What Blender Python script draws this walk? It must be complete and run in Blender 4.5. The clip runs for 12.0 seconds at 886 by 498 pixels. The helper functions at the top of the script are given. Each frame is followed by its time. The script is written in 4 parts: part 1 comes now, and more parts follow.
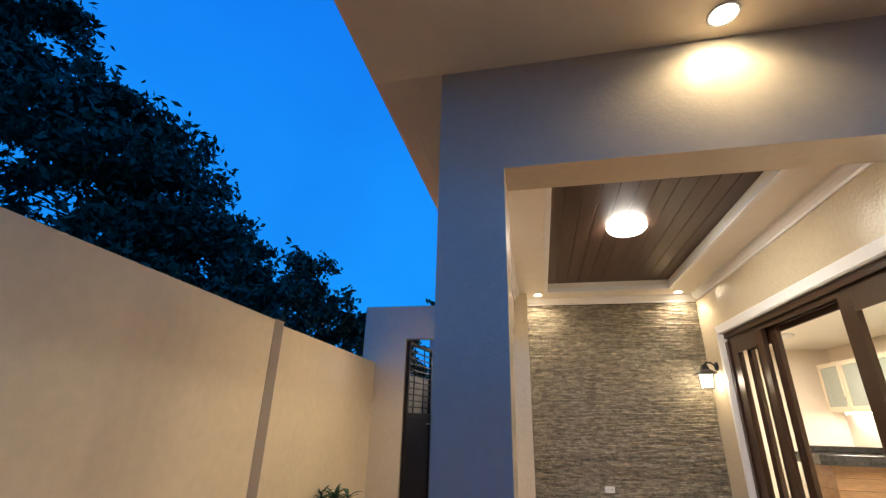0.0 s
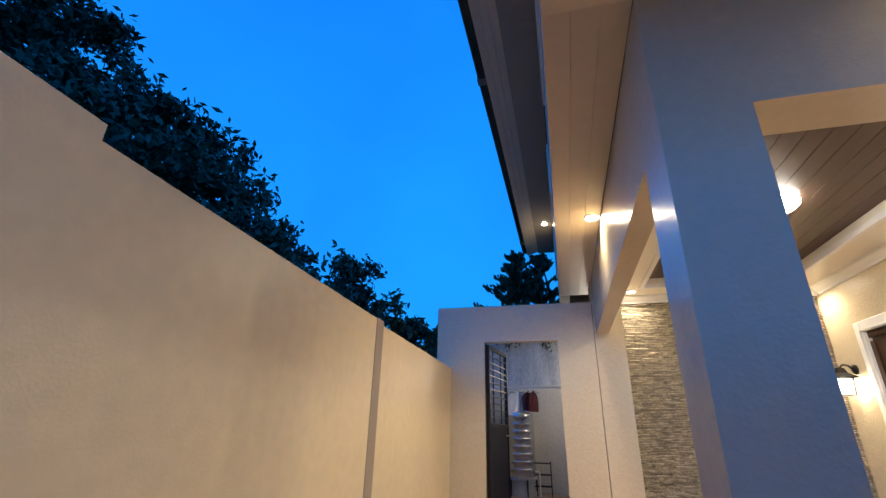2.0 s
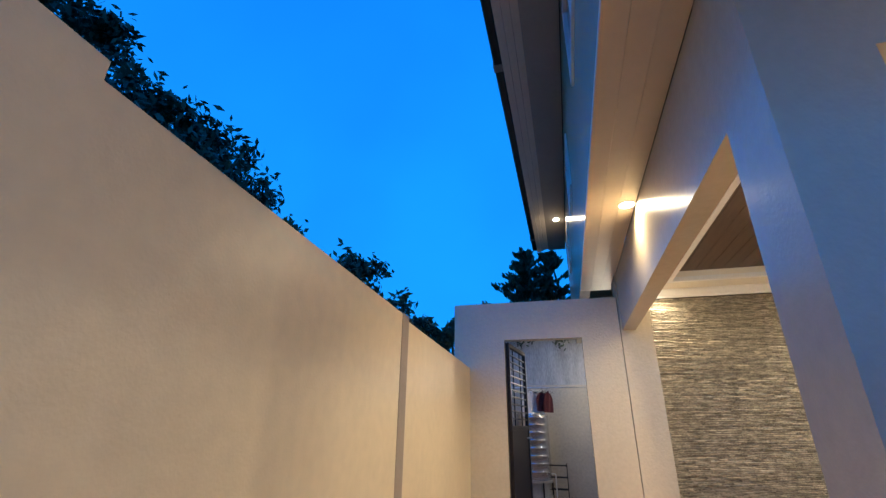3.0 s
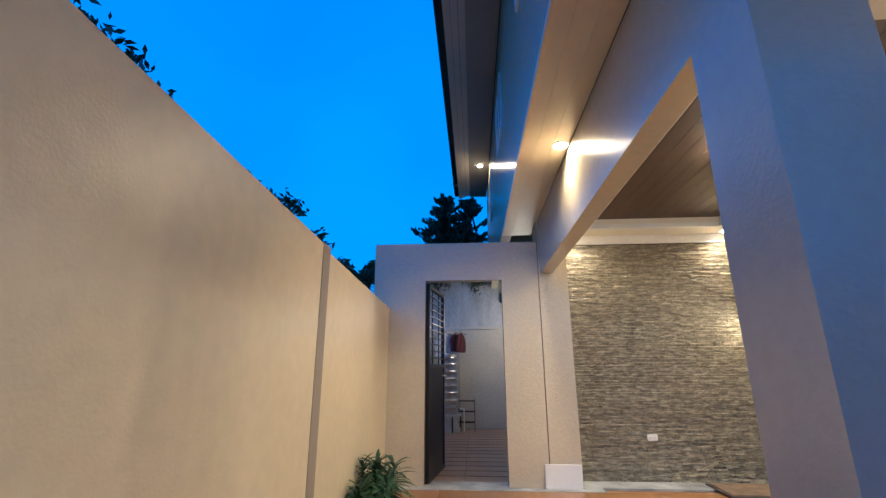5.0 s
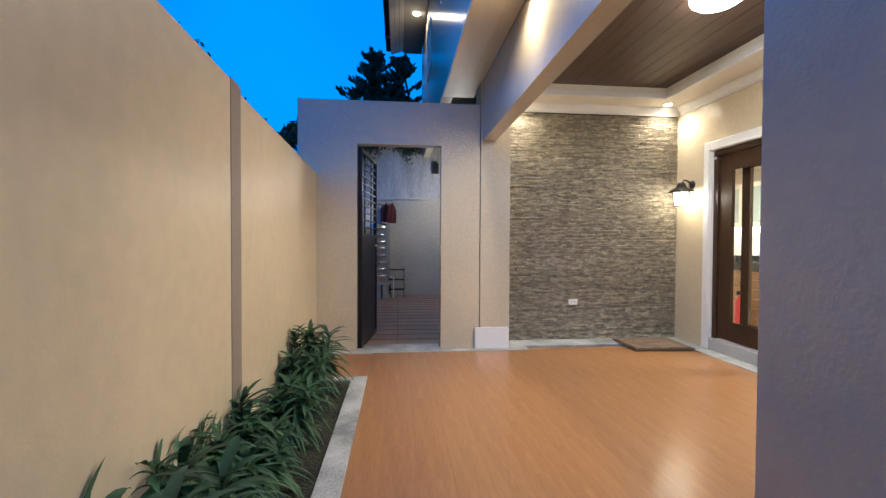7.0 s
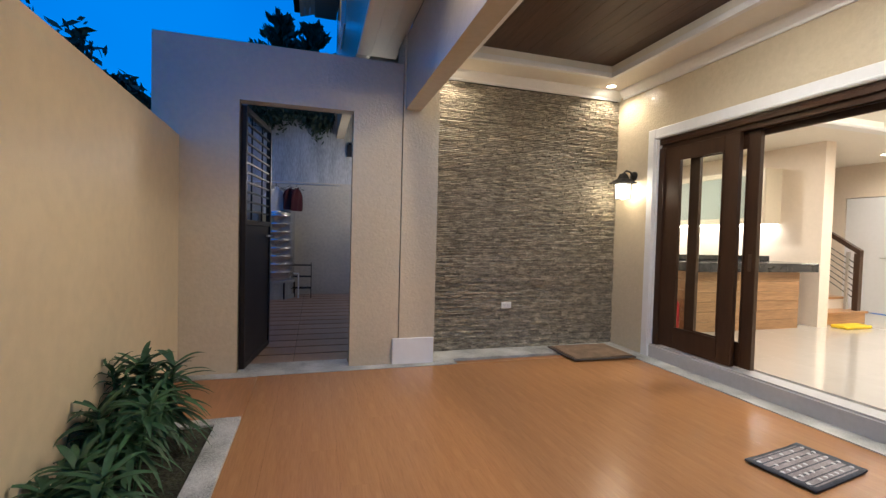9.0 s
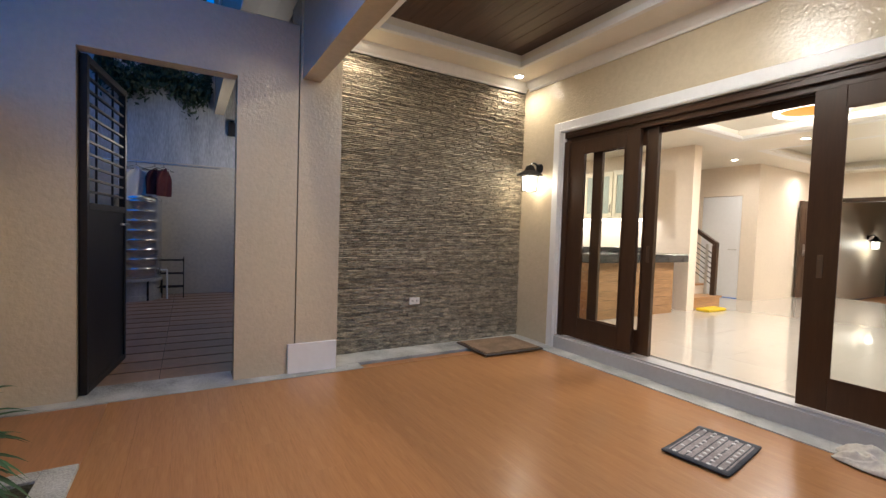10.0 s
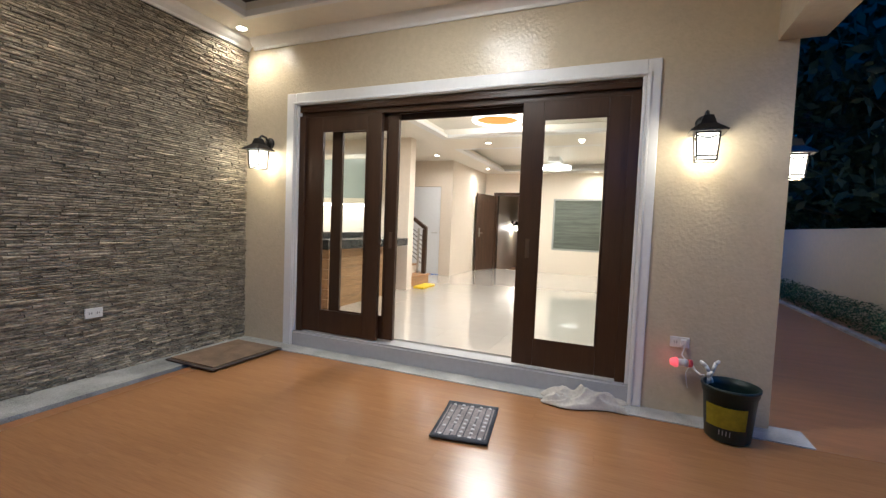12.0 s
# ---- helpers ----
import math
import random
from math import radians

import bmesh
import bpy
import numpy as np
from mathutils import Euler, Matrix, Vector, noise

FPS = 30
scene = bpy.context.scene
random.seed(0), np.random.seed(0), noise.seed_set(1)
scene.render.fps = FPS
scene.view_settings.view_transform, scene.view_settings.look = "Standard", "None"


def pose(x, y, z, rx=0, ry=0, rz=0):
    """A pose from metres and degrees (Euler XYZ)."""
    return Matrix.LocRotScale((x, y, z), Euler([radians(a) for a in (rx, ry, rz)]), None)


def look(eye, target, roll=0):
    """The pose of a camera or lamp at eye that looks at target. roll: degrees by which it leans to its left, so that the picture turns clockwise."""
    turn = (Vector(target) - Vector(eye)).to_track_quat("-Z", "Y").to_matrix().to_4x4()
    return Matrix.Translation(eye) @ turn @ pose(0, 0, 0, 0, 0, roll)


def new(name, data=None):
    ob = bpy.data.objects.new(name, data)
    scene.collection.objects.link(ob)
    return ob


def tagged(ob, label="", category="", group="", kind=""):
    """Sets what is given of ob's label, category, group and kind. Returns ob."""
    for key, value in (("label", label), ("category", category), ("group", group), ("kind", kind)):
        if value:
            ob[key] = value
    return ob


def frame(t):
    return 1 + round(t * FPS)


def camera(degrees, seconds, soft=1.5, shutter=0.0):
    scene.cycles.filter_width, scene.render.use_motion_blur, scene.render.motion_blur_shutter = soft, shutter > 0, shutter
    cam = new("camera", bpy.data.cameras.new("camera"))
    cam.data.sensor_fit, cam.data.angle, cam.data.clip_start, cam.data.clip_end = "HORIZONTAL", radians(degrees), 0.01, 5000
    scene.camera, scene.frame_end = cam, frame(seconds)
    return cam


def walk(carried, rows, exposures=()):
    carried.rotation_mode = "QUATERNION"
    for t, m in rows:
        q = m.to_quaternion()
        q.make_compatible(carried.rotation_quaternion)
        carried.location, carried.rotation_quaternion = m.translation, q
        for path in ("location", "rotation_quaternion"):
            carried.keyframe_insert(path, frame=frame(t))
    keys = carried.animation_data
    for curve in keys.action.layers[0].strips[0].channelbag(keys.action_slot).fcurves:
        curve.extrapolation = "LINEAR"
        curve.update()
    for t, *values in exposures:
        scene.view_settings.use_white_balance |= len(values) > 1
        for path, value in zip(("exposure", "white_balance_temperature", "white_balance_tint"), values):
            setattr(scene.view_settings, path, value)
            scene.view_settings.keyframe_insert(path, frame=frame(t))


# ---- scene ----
cam = camera(90.9, 12.0, soft=1.4)
PATH = [
    (0, (-0.77, 1.683, 1.292), (-1.173, 3.503, 2.017), 1.5),
    (0.5, (-1.017, 1.716, 1.291), (-1.488, 3.515, 2.028), 1.6),
    (1, (-1.254, 1.784, 1.299), (-1.732, 3.579, 2.042), 1.4),
    (1.5, (-1.484, 1.919, 1.313), (-1.967, 3.71, 2.061), 1.5),
    (2, (-1.676, 2.042, 1.316), (-2.168, 3.828, 2.068), 1.4),
    (2.5, (-1.857, 2.171, 1.34), (-2.356, 3.953, 2.098), 0.8),
    (2.7, (-1.905, 2.215, 1.336), (-2.402, 3.999, 2.093), 0.8),
    (4.3, (-2.049, 2.422, 1.3), (-2.379, 4.241, 2.064), 0.8),
    (4.5, (-2.063, 2.475, 1.282), (-2.318, 4.318, 2.015), 0.5),
    (5, (-2.092, 2.493, 1.295), (-2.224, 4.417, 1.827), -0.1),
    (5.5, (-2.11, 2.517, 1.303), (-2.156, 4.498, 1.574), -0.4),
    (6, (-2.144, 2.56, 1.299), (-2.11, 4.558, 1.37), -0.4),
    (6.5, (-2.184, 2.644, 1.293), (-2.073, 4.64, 1.283), -0.0),
    (8.3, (-2.247, 3.552, 1.284), (-1.85, 5.511, 1.221), 0.9),
    (8.5, (-2.152, 3.585, 1.255), (-1.737, 5.54, 1.198), 1.1),
    (9, (-2.058, 3.827, 1.261), (-1.49, 5.744, 1.2), 1.5),
    (9.5, (-2.03, 4.033, 1.248), (-1.264, 5.88, 1.177), 2.0),
    (10, (-2.044, 4.214, 1.24), (-1.034, 5.938, 1.16), 1.9),
    (10.5, (-2.002, 4.345, 1.225), (-0.721, 5.878, 1.136), 1.6),
    (11, (-1.917, 4.461, 1.23), (-0.388, 5.746, 1.133), 1.9),
    (11.5, (-1.905, 4.591, 1.247), (-0.203, 5.634, 1.137), 2.3),
    (12, (-1.947, 4.712, 1.25), (-0.102, 5.475, 1.142), 2.3),
]
walk(cam, [(t, look(eye, target, roll)) for t, eye, target, roll in PATH],
     [(0, 0.18, 6900, 9), (1.2, 0.28, 6950, 9), (2.5, 0.5, 6900, 8), (4.5, 0.46, 6550, 7), (6.7, 0.42, 5950, 6), (8.3, 0.17, 6000, 7), (9.5, -0.25, 6300, 10), (10.5, -0.2, 6050, 9), (12, -0.32, 5750, 7)])

# ---- world: a deep blue dusk sky ----
world = bpy.data.worlds.new("dusk")
scene.world = world
world.use_nodes = True
wn, wl = world.node_tree.nodes, world.node_tree.links
wn.clear()
w_out = wn.new("ShaderNodeOutputWorld")
w_bg = wn.new("ShaderNodeBackground")
w_bg.inputs["Strength"].default_value = 1.0
w_tc = wn.new("ShaderNodeTexCoord")
w_sep = wn.new("ShaderNodeSeparateXYZ")
w_ramp = wn.new("ShaderNodeValToRGB")
w_ramp.color_ramp.elements[0].position, w_ramp.color_ramp.elements[0].color = 0.0, (0.003, 0.30, 1.0, 1)
w_ramp.color_ramp.elements[1].position, w_ramp.color_ramp.elements[1].color = 0.85, (0.0, 0.17, 0.82, 1)
w_noise = wn.new("ShaderNodeTexNoise")
w_noise.inputs["Scale"].default_value, w_noise.inputs["Detail"].default_value = 2.2, 3.0
w_mix = wn.new("ShaderNodeMix")
w_mix.data_type, w_mix.blend_type = "RGBA", "MULTIPLY"
w_nr = wn.new("ShaderNodeValToRGB")
w_nr.color_ramp.elements[0].position, w_nr.color_ramp.elements[0].color = 0.3, (0.86, 0.9, 0.94, 1)
w_nr.color_ramp.elements[1].position, w_nr.color_ramp.elements[1].color = 0.7, (1, 1.1, 1.04, 1)
w_mix.inputs["Factor"].default_value = 1.0
wl.new(w_tc.outputs["Generated"], w_sep.inputs[0])
wl.new(w_sep.outputs["Z"], w_ramp.inputs[0])
wl.new(w_tc.outputs["Generated"], w_noise.inputs["Vector"])
wl.new(w_noise.outputs["Fac"], w_nr.inputs[0])
wl.new(w_ramp.outputs[0], w_mix.inputs["A"])
wl.new(w_nr.outputs[0], w_mix.inputs["B"])
wl.new(w_mix.outputs["Result"], w_bg.inputs["Color"])
wl.new(w_bg.outputs[0], w_out.inputs["Surface"])

WARM, NEUTRAL = (1.0, 0.80, 0.54), (1.0, 0.93, 0.82)


def spot(name, x, y, z, watts, colour, angle=120, blend=0.7, radius=0.04):
    """A recessed lamp that shines straight down."""
    d = bpy.data.lights.new(name, "SPOT")
    d.energy, d.color, d.spot_size, d.spot_blend, d.shadow_soft_size = watts, colour, radians(angle), blend, radius
    ob = new(name, d)
    ob.location = (x, y, z)
    return ob


def bulb(name, x, y, z, watts, colour, radius=0.04):
    d = bpy.data.lights.new(name, "POINT")
    d.energy, d.color, d.shadow_soft_size = watts, colour, radius
    ob = new(name, d)
    ob.location = (x, y, z)
    return ob


def disc_lamp(name, x, y, z, watts, colour, size):
    d = bpy.data.lights.new(name, "AREA")
    d.shape, d.size, d.energy, d.color = "DISK", size, watts, colour
    ob = new(name, d)
    ob.location = (x, y, z)
    return ob


SOFFIT_Z, CEIL_Z, TRAY_Z = 3.165, 3.03, 3.15
SOFFIT_LAMPS = [(0.2, 3.49), (-1.31, 5.96)]
CEILING_LAMPS = [(1.19, 8.15), (-0.73, 8.08)]
EAVE_LAMP = (-1.86, 11.95, 5.93)
PORCH_LAMP = (0.16, 5.96)
# last two lanterns are unseen, added to light the front wall and hedge
LANTERNS = [(1.46, 8.04, 2.0, 90), (1.46, 4.26, 2.0, 90), (1.93, 3.77, 1.95, 0), (5.2, 3.77, 1.95, 0), (8.4, 3.77, 1.95, 0)]
for (lx, ly), watts in zip(SOFFIT_LAMPS, (24, 112)):
    spot("soffit_light", lx, ly, SOFFIT_Z - 0.012, watts, WARM, 156, 0.6)
for lx, ly in CEILING_LAMPS:
    spot("ceiling_light", lx, ly, CEIL_Z - 0.012, 46, (1.0, 0.86, 0.67), 150, 0.7)
spot("eave_light", *EAVE_LAMP[:2], EAVE_LAMP[2] - 0.012, 38, WARM, 160, 0.6)
disc_lamp("porch_light", *PORCH_LAMP, TRAY_Z - 0.095, 42, NEUTRAL, 0.3)
for lx, ly, lz, turn in LANTERNS:
    bulb("lantern_light", lx - (0.15 if turn else 0), ly - (0 if turn else 0.15), lz - 0.17, 9 if turn else 34, (1.0, 0.85, 0.62), 0.035)
ROOM_WARM = (1.0, 0.91, 0.79)
RINGS = [(3.95, 6.42), (8.0, 6.2)]
# the one at (6.2, 8.3) is added to brighten the hall
ROOM_LAMPS = [(2.15, 6.9), (5.15, 6.9), (5.15, 5.4), (8.3, 7.85), (9.1, 5.4), (6.2, 8.3), (2.15, 5.0)]
for lx, ly in RINGS:
    bulb("ring_light", lx, ly, 2.79, 105, ROOM_WARM, 0.03)
    disc_lamp("ring_downlight", lx, ly, 2.60, 82, ROOM_WARM, 0.66)
for lx, ly in ROOM_LAMPS:
    spot("room_light", lx, ly, 2.645, 72, ROOM_WARM, 165, 1.0)
# fill light added over the kitchen
disc_lamp("kitchen_fill_light", 3.0, 9.6, 2.60, 60, ROOM_WARM, 0.3)


# ---- materials ----
def shader(name, base, rough=0.6, metal=0.0, spread=0.12, grain=40.0, blotch=1.5, bump=0.15, bump_scale=None, stretch=(1, 1, 1), coat=0.0,
           dist=0.004, spec=0.5, second=None, transmission=0.0):
    """A surface with variation at two scales and a fine relief."""
    m = bpy.data.materials.new(name)
    m.use_nodes = True
    n, l = m.node_tree.nodes, m.node_tree.links
    b = n["Principled BSDF"]
    b.inputs["Roughness"].default_value, b.inputs["Metallic"].default_value = rough, metal
    b.inputs["Specular IOR Level"].default_value = spec
    if coat:
        b.inputs["Coat Weight"].default_value, b.inputs["Coat Roughness"].default_value = coat, 0.15
    tc, mp = n.new("ShaderNodeTexCoord"), n.new("ShaderNodeMapping")
    mp.inputs["Scale"].default_value = stretch
    l.new(tc.outputs["Object"], mp.inputs["Vector"])
    big, fine = n.new("ShaderNodeTexNoise"), n.new("ShaderNodeTexNoise")
    big.inputs["Scale"].default_value, big.inputs["Detail"].default_value = blotch, 4
    fine.inputs["Scale"].default_value, fine.inputs["Detail"].default_value = grain, 6
    l.new(mp.outputs[0], big.inputs["Vector"]), l.new(mp.outputs[0], fine.inputs["Vector"])
    add = n.new("ShaderNodeMath")
    add.operation = "ADD"
    l.new(big.outputs["Fac"], add.inputs[0]), l.new(fine.outputs["Fac"], add.inputs[1])
    ramp = n.new("ShaderNodeValToRGB")
    lo = [c * (1 - spread) for c in base]
    hi = [min(1, c * (1 + spread)) for c in (second or base)]
    ramp.color_ramp.elements[0].position, ramp.color_ramp.elements[0].color = 0.36, (*lo, 1)
    ramp.color_ramp.elements[1].position, ramp.color_ramp.elements[1].color = 0.64, (*hi, 1)
    half = n.new("ShaderNodeMath")
    half.operation, half.inputs[1].default_value = "MULTIPLY", 0.5
    l.new(add.outputs[0], half.inputs[0]), l.new(half.outputs[0], ramp.inputs[0]), l.new(ramp.outputs[0], b.inputs["Base Color"])
    if bump:
        bs = n.new("ShaderNodeTexNoise")
        bs.inputs["Scale"].default_value, bs.inputs["Detail"].default_value = bump_scale or grain, 3
        l.new(mp.outputs[0], bs.inputs["Vector"])
        bp = n.new("ShaderNodeBump")
        bp.inputs["Strength"].default_value, bp.inputs["Distance"].default_value = bump, dist
        l.new(bs.outputs["Fac"], bp.inputs["Height"]), l.new(bp.outputs[0], b.inputs["Normal"])
    return m


def glow(name, colour, strength, base=None):
    m = bpy.data.materials.new(name)
    m.use_nodes = True
    b = m.node_tree.nodes["Principled BSDF"]
    b.inputs["Base Color"].default_value = (*(base or colour), 1)
    b.inputs["Emission Color"].default_value = (*colour, 1)
    b.inputs["Emission Strength"].default_value = strength
    return m


def random_tint(m, amount=0.25):
    """Piece by piece, a little lighter or darker."""
    n, l = m.node_tree.nodes, m.node_tree.links
    b = n["Principled BSDF"]
    src = b.inputs["Base Color"].links[0].from_socket
    info, isl = n.new("ShaderNodeObjectInfo"), n.new("ShaderNodeNewGeometry")
    s1 = n.new("ShaderNodeMath")
    s1.operation = "ADD"
    l.new(info.outputs["Random"], s1.inputs[0]), l.new(isl.outputs["Random Per Island"], s1.inputs[1])
    fr = n.new("ShaderNodeMath")
    fr.operation = "FRACT"
    l.new(s1.outputs[0], fr.inputs[0])
    mr = n.new("ShaderNodeMapRange")
    mr.inputs["To Min"].default_value, mr.inputs["To Max"].default_value = 1 - amount, 1 + amount
    l.new(fr.outputs[0], mr.inputs["Value"])
    hsv = n.new("ShaderNodeHueSaturation")
    l.new(mr.outputs[0], hsv.inputs["Value"]), l.new(src, hsv.inputs["Color"]), l.new(hsv.outputs[0], b.inputs["Base Color"])
    return m


PAINT = shader("tan_wall_paint", (0.60, 0.515, 0.375), 0.36, spread=0.06, grain=25, blotch=0.9, bump=0.28, bump_scale=120, dist=0.004, spec=0.5)
WEST_PAINT = shader("yellow_tan_wall_paint", (0.66, 0.545, 0.37), 0.38, spread=0.06, grain=12, blotch=1.1, bump=0.24, bump_scale=80, dist=0.004, spec=0.45)
PAINT_ROUGH = shader("tan_rough_render", (0.60, 0.515, 0.375), 0.18, spread=0.06, grain=25, blotch=0.9, bump=0.5, bump_scale=44, dist=0.008, spec=0.5)
PAINT_GLOSS = shader("tan_gloss_paint", (0.54, 0.47, 0.36), 0.2, spread=0.05, grain=20, blotch=1.2, bump=0.28, bump_scale=55, dist=0.004, spec=0.6)
SOFFIT_PAINT = shader("cream_soffit_paint", (0.66, 0.57, 0.45), 0.4, spread=0.03, grain=15, blotch=1.2, bump=0.05, bump_scale=60)
WHITE_PAINT = shader("white_satin_paint", (0.80, 0.80, 0.80), 0.35, spread=0.03, grain=20, blotch=2, bump=0.06)
CEIL_PAINT = shader("cream_ceiling_paint", (0.79, 0.745, 0.66), 0.35, spread=0.03, grain=15, blotch=1.5, bump=0.04)
DARK_WOOD = shader("dark_stained_wood", (0.046, 0.0215, 0.011), 0.30, spread=0.17, grain=9, blotch=2, bump=0.2, stretch=(9, 9, 0.8), coat=0.15)
CEIL_WOOD = random_tint(shader("brown_ceiling_plank", (0.078, 0.041, 0.026), 0.42, spread=0.25, grain=8, blotch=2, bump=0.12, stretch=(10, 0.7, 10), spec=0.4), 0.08)
FLOOR_WOOD = random_tint(shader("orange_wood_look_plank", (0.38, 0.181, 0.073), 0.25, spread=0.12, grain=10, blotch=1.4, bump=0.12, stretch=(14, 0.8, 14), dist=0.001), 0.018)
FLOOR_BASE = shader("brown_paving_joint", (0.36, 0.165, 0.07), 0.4, spread=0.15, grain=10, blotch=1.2, bump=0.15, stretch=(10, 0.8, 10))
STONE = random_tint(shader("grey_brown_ledge_stone", (0.20, 0.178, 0.137), 0.4, spread=0.3, grain=24, blotch=6, bump=0.6, bump_scale=45, dist=0.005, second=(0.40, 0.345, 0.26), stretch=(2, 2, 4)), 0.36)
PEBBLE = shader("grey_pebble_washout", (0.42, 0.42, 0.40), 0.7, spread=0.55, grain=160, blotch=3, bump=0.8, bump_scale=170, dist=0.004)
CONCRETE = shader("grey_concrete", (0.40, 0.39, 0.37), 0.75, spread=0.2, grain=30, blotch=1.5, bump=0.3)
SILL_PAINT = shader("grey_sill_paint", (0.46, 0.46, 0.47), 0.4, spread=0.06, grain=30, blotch=2, bump=0.08)
SOIL = shader("dark_planter_soil", (0.032, 0.027, 0.018), 0.95, spread=0.5, grain=50, blotch=5, bump=0.9, dist=0.02, second=(0.04, 0.04, 0.022))
LEAF = random_tint(shader("deep_green_leaf", (0.032, 0.092, 0.034), 0.55, spread=0.3, grain=30, blotch=6, bump=0.1), 0.38)
TREE_LEAF = random_tint(shader("dusk_tree_leaf", (0.035, 0.055, 0.03), 0.65, spread=0.3, grain=8, blotch=1.5, bump=0), 0.4)
BARK = shader("dark_bark", (0.06, 0.045, 0.035), 0.9, spread=0.4, grain=12, blotch=3, bump=0.8, dist=0.02)
BRONZE = shader("dark_bronze", (0.16, 0.12, 0.09), 0.35, metal=0.8, spread=0.1)
BLACK_METAL = shader("black_painted_metal", (0.022, 0.02, 0.02), 0.4, metal=0.3, spread=0.3, grain=60, blotch=5, bump=0.15)
GATE_METAL = shader("dark_brown_gate_metal", (0.014, 0.011, 0.011), 0.45, metal=0.2, spread=0.3, grain=30, blotch=3, bump=0.1)
CHROME = shader("brushed_steel", (0.6, 0.6, 0.6), 0.28, metal=1.0, spread=0.1, grain=60, blotch=4, bump=0.05)
EAVE_PAINT = shader("grey_eave_paint", (0.42, 0.41, 0.40), 0.5, spread=0.05, grain=15, blotch=2, bump=0.05)
FASCIA_PAINT = shader("cream_fascia_paint", (0.78, 0.73, 0.64), 0.5, spread=0.05, grain=15, blotch=2, bump=0.05)
ROOM_PAINT = shader("cream_room_paint", (0.79, 0.69, 0.58), 0.5, spread=0.03, grain=20, blotch=1, bump=0.05)
TILE = random_tint(shader("glossy_ivory_tile", (0.56, 0.52, 0.47), 0.03, spread=0.03, grain=6, blotch=2, bump=0.0, coat=0.5, spec=0.7), 0.015)
GROUT = shader("pale_grout", (0.52, 0.49, 0.44), 0.6, spread=0.05)
DOOR_WHITE = shader("white_door_paint", (0.82, 0.83, 0.86), 0.35, spread=0.02, grain=20, bump=0.03)
OAK = shader("oak_veneer", (0.34, 0.19, 0.09), 0.4, spread=0.25, grain=8, blotch=2, bump=0.1, stretch=(0.8, 9, 9))
TREAD_WOOD = shader("varnished_stair_tread", (0.42, 0.22, 0.09), 0.3, spread=0.2, grain=8, blotch=2, bump=0.08, stretch=(0.8, 9, 9))
GRANITE = shader("dark_granite", (0.035, 0.035, 0.037), 0.12, spread=0.6, grain=130, blotch=20, bump=0.0)
YELLOW = shader("yellow_plastic", (0.80, 0.55, 0.02), 0.5, spread=0.08, grain=30, bump=0.1)
CLOTH_GREY = shader("grubby_white_cloth", (0.55, 0.51, 0.45), 0.95, spread=0.14, grain=60, blotch=9, bump=0.3)
MAT_DARK = shader("charcoal_woven_mat", (0.07, 0.075, 0.085), 0.95, spread=0.4, grain=160, blotch=8, bump=0.8)
MAT_MID = shader("taupe_woven_field", (0.29, 0.255, 0.25), 0.95, spread=0.35, grain=150, blotch=9, bump=0.8)
MAT_LIGHT = shader("pale_woven_dot", (0.70, 0.69, 0.68), 0.95, spread=0.15, grain=120, bump=0.6)
COIR = shader("brown_coir_mat", (0.23, 0.155, 0.10), 0.95, spread=0.35, grain=120, blotch=7, bump=0.9)
COIR_EDGE = shader("dark_mat_binding", (0.075, 0.055, 0.045), 0.9, spread=0.3, grain=80, bump=0.5)
PLASTIC_WHITE = shader("white_plastic", (0.78, 0.78, 0.76), 0.3, spread=0.03, grain=40, bump=0.02)
PLASTIC_DARK = shader("black_green_plastic", (0.006, 0.021, 0.019), 0.42, spread=0.4, grain=25, blotch=5, bump=0.15)
LABEL_YELLOW = shader("yellow_paper_label", (0.55, 0.44, 0.03), 0.6, spread=0.2, grain=30, blotch=6, bump=0.05)
SLOT = shader("dark_slot", (0.02, 0.02, 0.02), 0.6)
RED_PLASTIC = shader("red_plastic", (0.55, 0.05, 0.06), 0.35, spread=0.1)
YARD_CREAM = shader("cream_yard_wall", (0.50, 0.45, 0.37), 0.7, spread=0.14, grain=20, blotch=1.3, bump=0.3)
YARD_GREY = shader("bare_grey_plaster", (0.42, 0.42, 0.42), 0.85, spread=0.3, grain=15, blotch=1.6, bump=0.5, stretch=(3, 3, 0.7))
YARD_TILE = random_tint(shader("brown_yard_tile", (0.30, 0.185, 0.125), 0.35, spread=0.2, grain=14, blotch=2, bump=0.15), 0.15)
SHIRT_WHITE = shader("white_cotton", (0.72, 0.70, 0.70), 0.9, spread=0.06, grain=60, blotch=6, bump=0.3)
SHIRT_RED = shader("maroon_cotton", (0.075, 0.012, 0.017), 0.9, spread=0.2, grain=60, blotch=6, bump=0.3)
WINDOW_DARK = shader("dark_night_glass", (0.05, 0.055, 0.055), 0.06, spread=0.1, bump=0)
CABINET_CREAM = shader("cream_lacquer_cabinet", (0.70, 0.62, 0.48), 0.3, spread=0.03, grain=20, bump=0.03)
LAMP_WHITE = glow("lit_white_diffuser", (1.0, 0.97, 0.92), 14)
DOME_WHITE = glow("lit_opal_dome", (1.0, 0.96, 0.9), 30)
LAMP_WARM = glow("lit_warm_lens", (1.0, 0.90, 0.70), 60)
LANTERN_GLASS = glow("lit_frosted_lantern_glass", (1.0, 0.92, 0.74), 6)
RING_WARM = glow("lit_amber_ring", (1.0, 0.42, 0.05), 1.15, (0.1, 0.05, 0.02))
RING_WHITE = glow("lit_ring", (1.0, 0.93, 0.82), 5)
COUNTER_GLOW = glow("lit_under_cabinet_strip", (1.0, 0.95, 0.88), 6)
